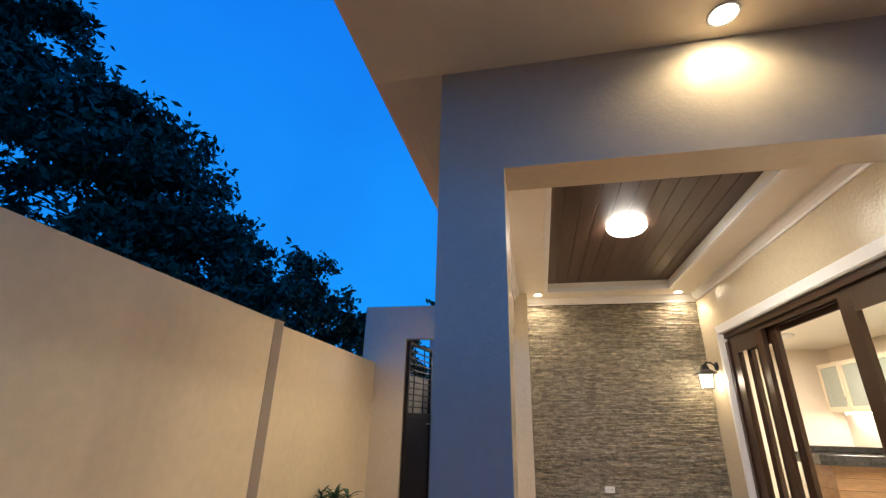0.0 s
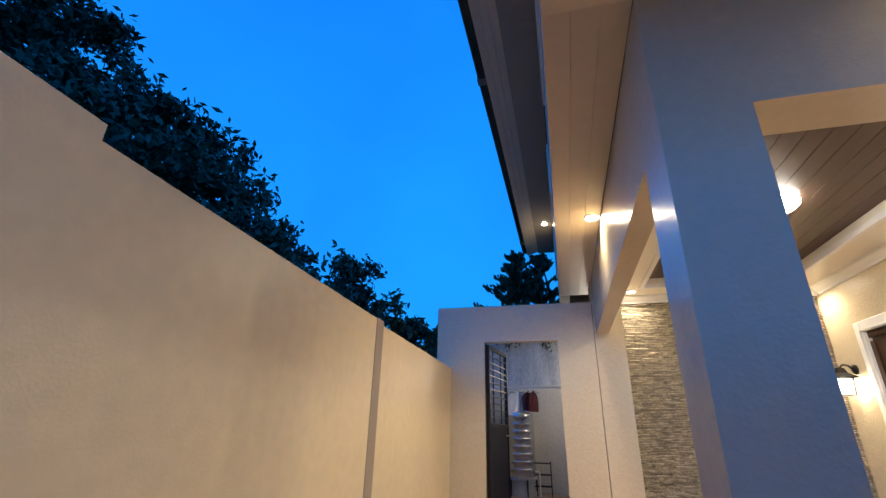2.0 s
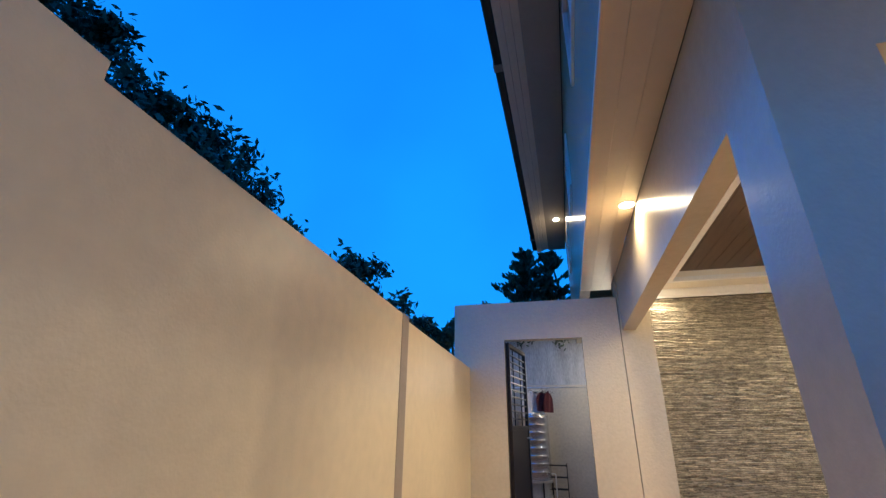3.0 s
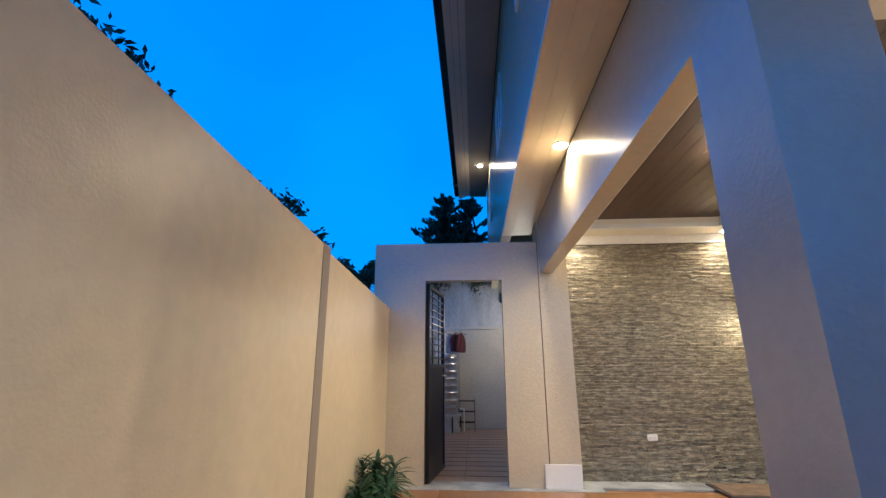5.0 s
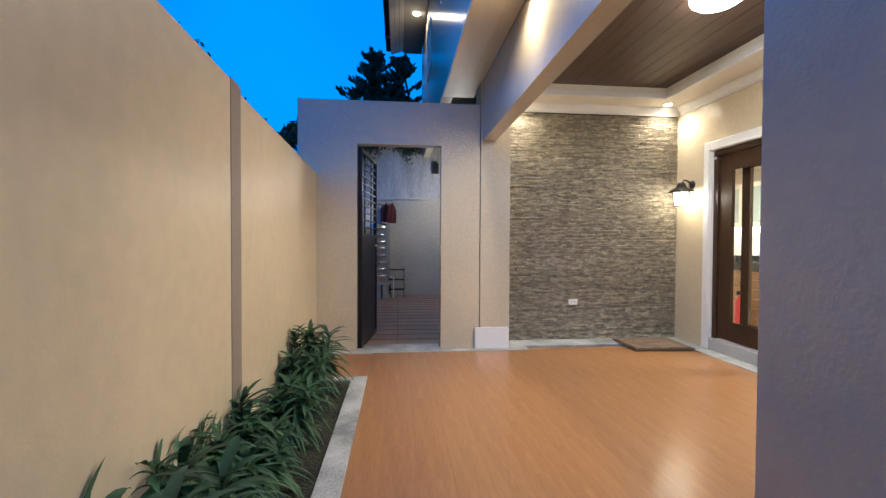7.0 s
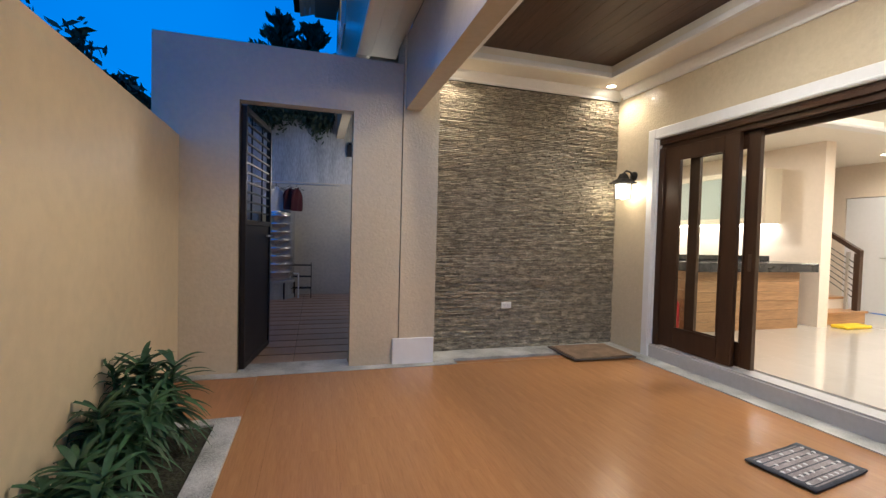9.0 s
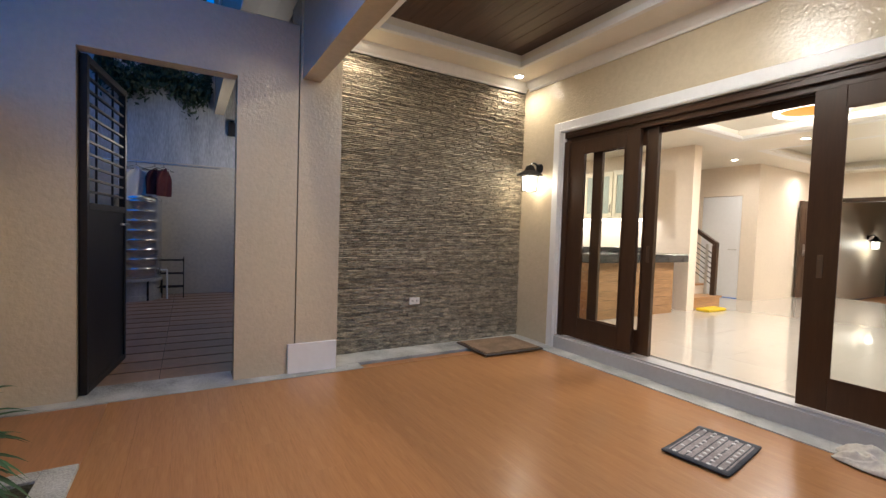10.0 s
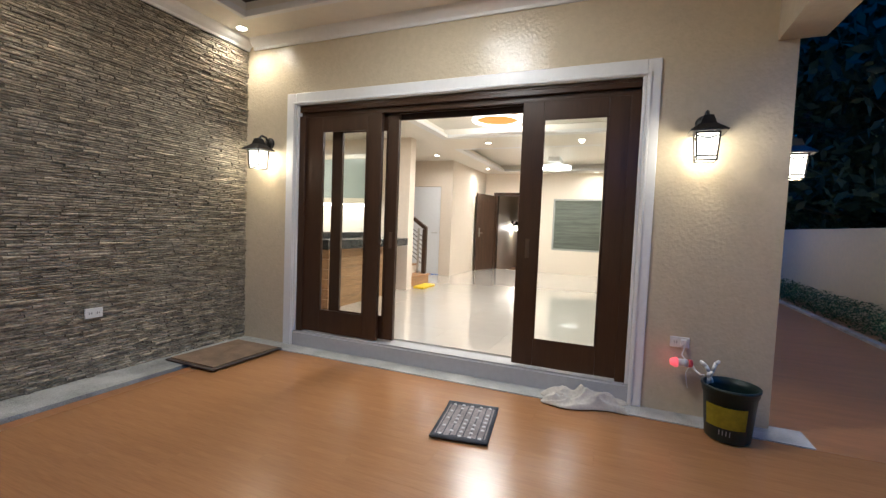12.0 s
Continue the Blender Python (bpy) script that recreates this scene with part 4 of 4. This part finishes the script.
bulb("yard_fill_light", -1.0, 11.9, 2.3, 27, (1.0, 0.90, 0.75), 0.07)

# ---- loose things on the porch ----
coir = thing("doormat", "flat brown coir mat with a dark border by the stone wall", "doormat", at=(0.9, 7.955, 0.012), turn=-1)
part("binding", boxes((-0.375, 0.375, -0.285, 0.285, 0, 0.014), bevel=0.006), COIR_EDGE, coir, "dark brown bound edge")
part("coir_top", boxes((-0.345, 0.345, -0.255, 0.255, 0.0142, 0.026), bevel=0.005), COIR, coir, "brown coir pile")

mat = thing("woven_mat", "small charcoal woven mat with rows of pale dots", "mat", at=(0.634, 5.571, 0.002), turn=8.5)
mb = bmesh.new()
bmesh.ops.create_grid(mb, x_segments=16, y_segments=12, size=0.5)
bmesh.ops.solidify(mb, geom=mb.faces[:], thickness=0.012)
for v in mb.verts:
    v.co = Vector((v.co.x * 0.53, v.co.y * 0.345, v.co.z + 0.013 + 0.006 * abs(v.co.x * 2) ** 3 + 0.002 * noise.noise(v.co * 7)))
part("base", mb, MAT_DARK, mat, smooth=True)
part("field", boxes((-0.243, 0.243, -0.153, 0.153, 0.0135, 0.0165), bevel=0.001), MAT_MID, mat, "taupe woven field")
for k in range(8):
    y = -0.14 + 0.04 * k
    part("stripe", boxes((-0.24, 0.24, y - 0.003, y + 0.003, 0.0166, 0.018)), MAT_DARK, mat, "dark woven stripe")
dot_me = mesh_of("dot", lathe(bmesh.new(), [(0, 0.021), (0.008, 0.0205), (0.0115, 0.018), (0.0115, 0.0165)], 8), MAT_LIGHT)
for i in range(9):
    for j in range(5):
        if (i + j) % 2 == 0 or rng.random() < 0.3:
            o = new("dot", dot_me)
            o.location = (-0.22 + 0.055 * i, -0.12 + 0.06 * j, 0)
            o.parent = mat

rag_bm = bmesh.new()
bmesh.ops.create_grid(rag_bm, x_segments=70, y_segments=40, size=0.5)
def ridge(x, y, s):
    """Sharp crests, as in crumpled cloth."""
    return max(0.0, 1 - 2.2 * abs(noise.noise(Vector((x, y, s))))) ** 1.6


for v in rag_bm.verts:
    u, w = v.co.x, v.co.y
    ang = math.atan2(w, u)
    out = 1 + 0.28 * noise.noise(Vector((math.cos(ang) * 2.2, math.sin(ang) * 2.2, 5)))
    edge = max(0.0, 1 - max(2 * abs(u), 2 * abs(w)) ** 3)
    h = 0.012 + edge * (0.010 + 0.085 * ridge(u * 1.7 + w * 0.8, w * 2.4 - u * 0.7, 1.0) + 0.035 * ridge(u * 3.6 - w, w * 4 + u, 3.0) + 0.006 * ridge(u * 9, w * 7, 6.0))
    v.co = Vector((u * 0.56 * out, w * 0.25 * out * (1 - 0.45 * abs(u)) + 0.03 * math.sin(6 * u), h))
bmesh.ops.solidify(rag_bm, geom=rag_bm.faces[:], thickness=0.003)
rag = tagged(new("floor_rag", mesh_of("floor_rag", rag_bm, CLOTH_GREY, True)), "crumpled grubby white rag by the door sill", "rag")
rag.matrix_world = pose(1.305, 4.93, 0, 0, 0, 97)

bucket = thing("bucket", "dark plastic paint bucket with a yellow label", "bucket", at=(1.20, 4.05, 0.006))
part("body", lathe(bmesh.new(), [(0, 0.002), (0.122, 0.002), (0.130, 0.012), (0.152, 0.30), (0.160, 0.302), (0.162, 0.335), (0.168, 0.338), (0.168, 0.352), (0.156, 0.352), (0.150, 0.30), (0.126, 0.02), (0, 0.016)], 40), PLASTIC_DARK, bucket, smooth=True)
lb = bmesh.new()
rows = []
for k in range(15):
    a = radians(112 + 98 * k / 14)
    rows.append([lb.verts.new(((0.1325 + 0.0735 * z) * math.cos(a), (0.1325 + 0.0735 * z) * math.sin(a), z)) for z in (0.10, 0.24)])
for p, q in zip(rows, rows[1:]):
    lb.faces.new((p[0], q[0], q[1], p[1]))
bmesh.ops.solidify(lb, geom=lb.faces[:], thickness=-0.0015)
part("paper_label", lb, LABEL_YELLOW, bucket, "worn yellow label")
wb = bmesh.new()
for k in range(4):
    a = radians(150 + 8 * k)
    r = 0.1325 + 0.0735 * 0.07 + 0.002
    rod(wb, (r * math.cos(a), r * math.sin(a), 0.055), (r * math.cos(a), r * math.sin(a), 0.085), 0.003, 5)
part("print", wb, shader("pale_print", (0.35, 0.36, 0.34), 0.6), bucket, "pale worn print")

bucket.scale = (0.96, 0.96, 0.94)
clip = thing("clip_lamp", "white and red clip lamp hooked on the bucket, glowing red", "clip lamp", at=(1.36, 4.27, 0.0))
part("head", lathe(bmesh.new(), [(0, 0), (0.024, 0), (0.026, 0.03), (0.022, 0.09), (0.0, 0.095)], 20, pose(0.02, 0.06, 0.385, 90, 0, 10)), PLASTIC_WHITE, clip, smooth=True)
part("collar", lathe(bmesh.new(), [(0.0, 0), (0.026, 0), (0.026, 0.025), (0, 0.028)], 20, pose(0.025, -0.005, 0.385, 90, 0, 10)), RED_PLASTIC, clip, smooth=True)
part("lens", lathe(bmesh.new(), [(0, -0.045), (0.022, -0.04), (0.034, -0.01), (0.030, 0.0), (0, 0)], 20, pose(0.02, 0.06, 0.385, 90, 0, 10)), RED_GLOW, clip, "glowing red lens", smooth=True)
jaw = bmesh.new()
for pts in ([(-0.062, -0.07, 0.43), (-0.066, -0.095, 0.41), (-0.066, -0.115, 0.375), (-0.064, -0.118, 0.33), (-0.062, -0.112, 0.30)], [(-0.062, -0.165, 0.445), (-0.064, -0.150, 0.43), (-0.066, -0.135, 0.38), (-0.064, -0.120, 0.345), (-0.062, -0.135, 0.31)]):
    tube(jaw, pts, 0.012, 8)
    for q in pts:
        bmesh.ops.create_icosphere(jaw, subdivisions=1, radius=0.0122, matrix=Matrix.Translation(q))
part("jaw", jaw, PLASTIC_WHITE, clip, smooth=True)
part("neck", tube(bmesh.new(), [(0.02, -0.03, 0.38), (0.0, -0.05, 0.35), (-0.03, -0.075, 0.335), (-0.06, -0.09, 0.345)], 0.006, 8), PLASTIC_WHITE, clip)
part("cord", tube(bmesh.new(), [(0.085, 0.02, 0.50), (0.07, 0.018, 0.47), (0.06, 0.03, 0.43), (0.03, 0.0, 0.39)], 0.004), PLASTIC_WHITE, clip)
part("cord_tail", tube(bmesh.new(), [(0.03, -0.02, 0.38), (0.06, 0.0, 0.31), (0.07, -0.01, 0.24), (0.075, -0.02, 0.20)], 0.003), PLASTIC_WHITE, clip)
part("plug", boxes((0.062, 0.086, 0.005, 0.04, 0.49, 0.53), bevel=0.005), PLASTIC_WHITE, clip)
bulb("clip_light", 1.36, 4.40, 0.40, 0.06, (1.0, 0.1, 0.12), 0.02)


# ---- plants in the bed ----
def blade(vs, fs, base, direction, length, width, droop, lift):
    """A folded strap leaf that arches over."""
    d = Vector(direction).normalized()
    side = Vector((-d.y, d.x, 0)).normalized()
    p, n0 = Vector(base), len(vs)
    steps = 6
    for k in range(steps + 1):
        u = k / steps
        w = width * (0.35 + 0.65 * math.sin(math.pi * min(1, 0.12 + u * 0.9))) * (1 - u ** 5)
        q = p + d * length * u * (1 - 0.15 * u) + Vector((0, 0, lift * u - droop * u * u))
        vs += [q - side * w, q + Vector((0, 0, -w * 0.35)), q + side * w]
        if k:
            a = n0 + 3 * (k - 1)
            fs += [(a, a + 1, a + 4, a + 3), (a + 1, a + 2, a + 5, a + 4)]


def bed_plant(x, y, size, seed):
    r = random.Random(seed)
    t = thing("bed_plant", "leafy green palm-like plant in the planting bed", "plant", "plants in the bed", at=(x, y, 0.0))
    for c in range(r.randint(6, 7)):
        vs, fs = [], []
        ca = r.uniform(0, 6.28)
        cx, cy = r.uniform(0, 0.13) * math.cos(ca), r.uniform(0, 0.15) * math.sin(ca)
        hgt = size * r.uniform(0.25, 0.72)
        top = (cx * 1.6, cy * 1.6, hgt)
        part("stem", rod(bmesh.new(), (cx, cy, -0.01), top, 0.009, 6, 0.006), LEAF, t)
        count = r.randint(40, 48)
        for k in range(count):
            a = 2.4 * k + r.uniform(-0.3, 0.3)
            u = k / count
            z = hgt * (0.45 + 0.58 * u)
            blade(vs, fs, (top[0] * (0.5 + 0.5 * u), top[1] * (0.5 + 0.5 * u), z), (math.cos(a), math.sin(a), 0), size * r.uniform(0.32, 0.52) * (1.1 - 0.5 * u), size * r.uniform(0.015, 0.026), size * r.uniform(0.22, 0.40) * (1 - 0.55 * u), size * (0.10 + 0.15 * u * u))
        for v in vs:  # leaves press against the perimeter wall
            v.x = max(v.x, -2.936 - 0.0402 * (y + v.y - 2.82) - x)
        me = bpy.data.meshes.new("leaves")
        me.from_pydata([tuple(v) for v in vs], [], fs)
        me.materials.append(LEAF)
        for p in me.polygons:
            p.use_smooth = True
        o = new("leaves", me)
        o.parent = t
    return t


for k, (x, y, s) in enumerate([(-2.95, 6.58, 0.74), (-2.97, 6.12, 0.68), (-2.96, 5.66, 0.66), (-2.98, 5.20, 0.70), (-2.97, 4.74, 0.72), (-2.96, 4.30, 0.80), (-2.95, 3.92, 0.86), (-2.92, 3.55, 0.80), (-2.90, 3.15, 0.62)]):
    bed_plant(x, y, s, 30 + k)
tuft_v, tuft_f = [], []
for k in range(420):
    x, y = rng.uniform(-2.95, -2.67), rng.uniform(1.5, 6.84)
    a = rng.uniform(0, 6.28)
    blade(tuft_v, tuft_f, (x, y, 0.0), (math.cos(a), math.sin(a), 0), rng.uniform(0.02, 0.05), 0.003, 0.01, rng.uniform(0.02, 0.04))
gm = bpy.data.meshes.new("grass")
gm.from_pydata([tuple(v) for v in tuft_v], [], tuft_f)
gm.materials.append(LEAF)
tagged(new("grass", gm), "short sparse grass on the planting bed", "grass", kind="stuff")


# ---- trees beyond the walls ----
def tree(name, x, y, height, spread, seed, label, first=0.25, clumps=60, leaf=0.16, per=110, conifer=False):
    """A tapered trunk with limbs, and a crown of many small leaves in uneven clumps."""
    r = random.Random(seed)
    t = thing(name, label, "tree", at=(x, y, -0.2))
    trunk = bmesh.new()
    pts = [Vector((0.04 * height * r.uniform(-1, 1) * (k / 6), 0.04 * height * r.uniform(-1, 1) * (k / 6), height * 0.92 * k / 6)) for k in range(7)]
    for k in range(6):
        rod(trunk, pts[k], pts[k + 1], 0.022 * height * (1 - k / 6.6), 8, 0.022 * height * (1 - (k + 1) / 6.6))
    tips, roots = [], []
    for k in range(clumps):
        u = r.uniform(first, 1.0)
        a = r.uniform(0, 6.283)
        base = pts[0].lerp(pts[6], u if conifer else u * 0.9)
        wide = (1.07 - u) * 2.6 if conifer else (0.45 + 0.75 * math.sin(math.pi * min(1, (u - first) / (1 - first) * 0.85 + 0.12)))
        reach = spread * wide * r.uniform(0.35, 1.0)
        tip = base + Vector((math.cos(a) * reach, math.sin(a) * reach, reach * (r.uniform(0.1, 0.75) if conifer else r.uniform(0.1, 0.5))))
        tips.append(tip)
        roots.append(base)
        mid = base.lerp(tip, 0.5) + Vector((0, 0, 0.06 * reach))
        rod(trunk, base, mid, 0.006 * height * (1.1 - u * 0.8), 5, 0.004 * height * (1.1 - u * 0.8)), rod(trunk, mid, tip, 0.004 * height * (1.1 - u * 0.8), 5, 0.0015 * height)
    part("trunk", trunk, BARK, t)
    g2 = np.random.default_rng(seed)
    n = clumps * per
    size = spread * (0.11 if conifer else 0.17)
    centre = np.repeat(np.array([tuple(v) for v in tips]), per, axis=0)
    rad = np.repeat(g2.uniform(0.6, 1.35, clumps) * size, per)[:, None]
    off = g2.normal(0, 0.55, (n, 3)) * rad * np.array([1, 1, 0.7])
    c = centre + off
    d1 = g2.normal(0, 1, (n, 3))
    if conifer:
        along = np.repeat(np.array([tuple(a - b) for a, b in zip(tips, roots)]), per, axis=0)
        c = centre - along * g2.uniform(0, 0.85, (n, 1)) + off * 0.4
        d1 = d1 * 0.35 + along / np.linalg.norm(along, axis=1)[:, None] + np.array([0, 0, 0.5])
    d1 /= np.linalg.norm(d1, axis=1)[:, None]
    d2 = np.cross(d1, g2.normal(0, 1, (n, 3)))
    d2 /= np.linalg.norm(d2, axis=1)[:, None]
    s = g2.uniform(0.6, 1.3, n)[:, None] * leaf
    v = np.stack([c - d1 * s, c + d2 * s * 0.42, c + d1 * s, c - d2 * s * 0.42], 1).reshape(-1, 3)
    me = bpy.data.meshes.new("crown")
    me.from_pydata(v.tolist(), [], np.arange(4 * n).reshape(-1, 4).tolist())
    me.materials.append(TREE_LEAF)
    o = new("crown", me)
    o.parent = t
    return t


tree("tree", -21.3, 10.0, 20.8, 4.2, 3, "tall dark leafy tree behind the perimeter wall", 0.12, 160, 0.20, 140)
tree("tree", -14.3, 12.0, 12.9, 3.6, 4, "dark leafy tree behind the perimeter wall", 0.12, 150, 0.16, 140)
tree("tree", -12.3, 13.0, 9.7, 2.9, 5, "dark round-crowned tree behind the perimeter wall", 0.15, 140, 0.15, 130)
tree("tree", -10.1, 13.3, 7.5, 1.1, 9, "slim dark tree behind the perimeter wall", 0.2, 50, 0.12, 110)
tree("tree", -8.2, 13.0, 6.5, 2.1, 6, "dark round-crowned tree behind the perimeter wall", 0.2, 100, 0.12, 120)
tree("tree", -5.95, 13.2, 5.0, 0.9, 7, "slim dark tree behind the gate wall", 0.3, 50, 0.10, 100)
tree("tree", -4.75, 13.6, 4.8, 0.9, 10, "slim dark tree behind the gate wall", 0.3, 50, 0.10, 100)
tree("tree", -2.75, 15.4, 7.3, 1.35, 8, "dark feathery conifer behind the gate wall", 0.45, 190, 0.10, 34, True)
tree("tree", -1.95, 15.7, 7.3, 1.2, 12, "dark feathery conifer behind the gate wall", 0.45, 160, 0.10, 34, True)
for k, (x, y, h) in enumerate([(11.0, -1.2, 10.0), (14.5, -2.5, 11.5), (18.0, -1.0, 12.5), (9.0, -2.2, 9.0), (22, 0.6, 13.0)]):
    tree("tree", x, y, h, 3.2, 40 + k, "dark leafy tree behind the front wall", 0.1, 130, 0.17, 150)

# ---- front yard, past the house corner ----
solid("wall_front", boxes((2.6, 24, 1.1, 1.25, -0.2, 1.47)), WEST_PAINT, "low tan rendered front perimeter wall", "wall")
solid("wall_close", boxes((-3.4, 2.6, -2.15, -2.0, -0.2, 2.1), (2.45, 2.6, -2.0, 1.1, -0.2, 2.1)), PAINT, "tan rendered wall closing the side yard", "wall")
hv, hf = [], []
for k in range(5200):
    x = rng.uniform(4.2, 15)
    hmax = 0.36 + 0.10 * noise.noise(Vector((x * 0.9, 0, 0)))
    y, z = rng.uniform(1.28, 1.72), rng.uniform(0.0, max(0.1, hmax))
    a = rng.uniform(0, 6.28)
    blade(hv, hf, (x, y, z), (math.cos(a), math.sin(a), 0), rng.uniform(0.06, 0.13), 0.011, 0.03, rng.uniform(-0.02, 0.07))
hm = bpy.data.meshes.new("hedge")
hm.from_pydata([tuple(v) for v in hv], [], hf)
hm.materials.append(LEAF)
tagged(new("hedge", hm), "low dark green hedge along the front wall", "hedge", kind="stuff")
solid("kerb_front", boxes((4.0, 15, 1.73, 1.83, -0.1, 0.03)), PEBBLE, "pale kerb along the hedge", "kerb")

# ---- pieces ----
# split stone ledges: rows of uneven lengths with broken faces; those at hand height are parts, the rest one joined part
stone_rng = random.Random(11)
rest_v, rest_f = [], []


def ledge_piece(x, w, z, h, proud):
    """One split stone: a rough face of short facets between a level bed and top."""
    steps = max(2, min(6, int(w / 0.04)))
    vs, fs = [], []
    for k in range(steps + 1):
        px = x + 0.0015 + (w - 0.003) * k / steps
        out = proud + stone_rng.uniform(-0.005, 0.005)
        lo, hi = z + stone_rng.uniform(0.001, 0.003), z + h - stone_rng.uniform(0.001, 0.0035)
        lean = stone_rng.uniform(0.003, 0.011)
        vs += [(px, 8.373, lo), (px, 8.354 - out + 0.003, lo), (px, 8.354 - out, lo + (hi - lo) * 0.55), (px, 8.354 - out + lean, hi), (px, 8.373, hi)]
    for k in range(steps):
        n = 5 * k
        fs += [(n + i, n + 5 + i, n + 6 + i, n + 1 + i) for i in range(4)]
    fs += [(0, 1, 2, 3, 4), tuple(5 * steps + i for i in (4, 3, 2, 1, 0))]
    return vs, fs


pieces = 0
z = 0.006
while z < 2.92:
    h = min(stone_rng.choice((0.014, 0.016, 0.018, 0.02, 0.023)), 2.93 - z)
    x = -0.894
    while x < 1.458:
        w = min(stone_rng.uniform(0.045, 0.16), 1.459 - x)
        if 1.459 - (x + w) < 0.06:
            w = 1.459 - x
        vs, fs = ledge_piece(x, w, z, h, stone_rng.choice((0.006, 0.009, 0.012, 0.016, 0.020)))
        if 1.0 < z < 1.60 and pieces < 300:
            me = bpy.data.meshes.new("ledge_stone")
            me.from_pydata(vs, [], fs)
            me.materials.append(STONE)
            o = new("ledge_stone", me)
            o.parent = stone_wall
            pieces += 1
        else:
            n0 = len(rest_v)
            rest_v += vs
            rest_f += [tuple(i + n0 for i in f) for f in fs]
        x += w
    z += h
sm = bpy.data.meshes.new("ledge_stones")
sm.from_pydata(rest_v, [], rest_f)
sm.materials.append(STONE)
so = tagged(new("ledge_stones", sm), kind="stuff")
so.parent = stone_wall

# floor planks, ivory tiles and yard tiles
plank_me = {}


def slab_piece(name, parent, mat, x0, x1, y0, y1, top, thick):
    key = (name, round(x1 - x0, 3), round(y1 - y0, 3))
    if key not in plank_me:
        plank_me[key] = mesh_of(name, boxes((0, x1 - x0, 0, y1 - y0, -thick, 0)), mat)
    o = new(name, plank_me[key])
    o.location = (x0, y0, top)
    o.parent = parent


col = 0
px = -2.504
while px < 1.268:
    pw = min(0.198, 1.269 - px)
    py = 2.4 - 0.4 * (col % 3)
    while py < 7.868:
        y0, y1 = max(py, 2.4), min(py + 1.2, 7.869)
        if y1 - y0 > 0.02:
            slab_piece("plank", floor, FLOOR_WOOD, px, px + pw - 0.0005, y0, y1 - 0.0005, 0.0, 0.006)
        py += 1.2
    px += pw
    col += 1
room_floor = bpy.data.objects["floor_room"]
for i in range(13):
    for j in range(8):
        x0, y0 = 1.701 + 0.6 * i, 3.97 + 0.6 * j
        x1 = min(x0 + 0.6, 9.29)
        if x1 > x0:
            slab_piece("tile", room_floor, TILE, x0, x1 - 0.0012, y0, y0 + 0.5988, FZ, 0.007)
# wide gaps between rows bare the dark base as shadow bars
yard_floor = bpy.data.objects["floor_yard"]
for i in range(2):
    for j in range(16):
        x0, y0 = -3.59 + 1.36 * i, 8.26 + 0.3 * j
        slab_piece("tile", yard_floor, YARD_TILE, x0, min(x0 + 1.355, -0.875), y0, y0 + 0.265, 0.0, 0.007)
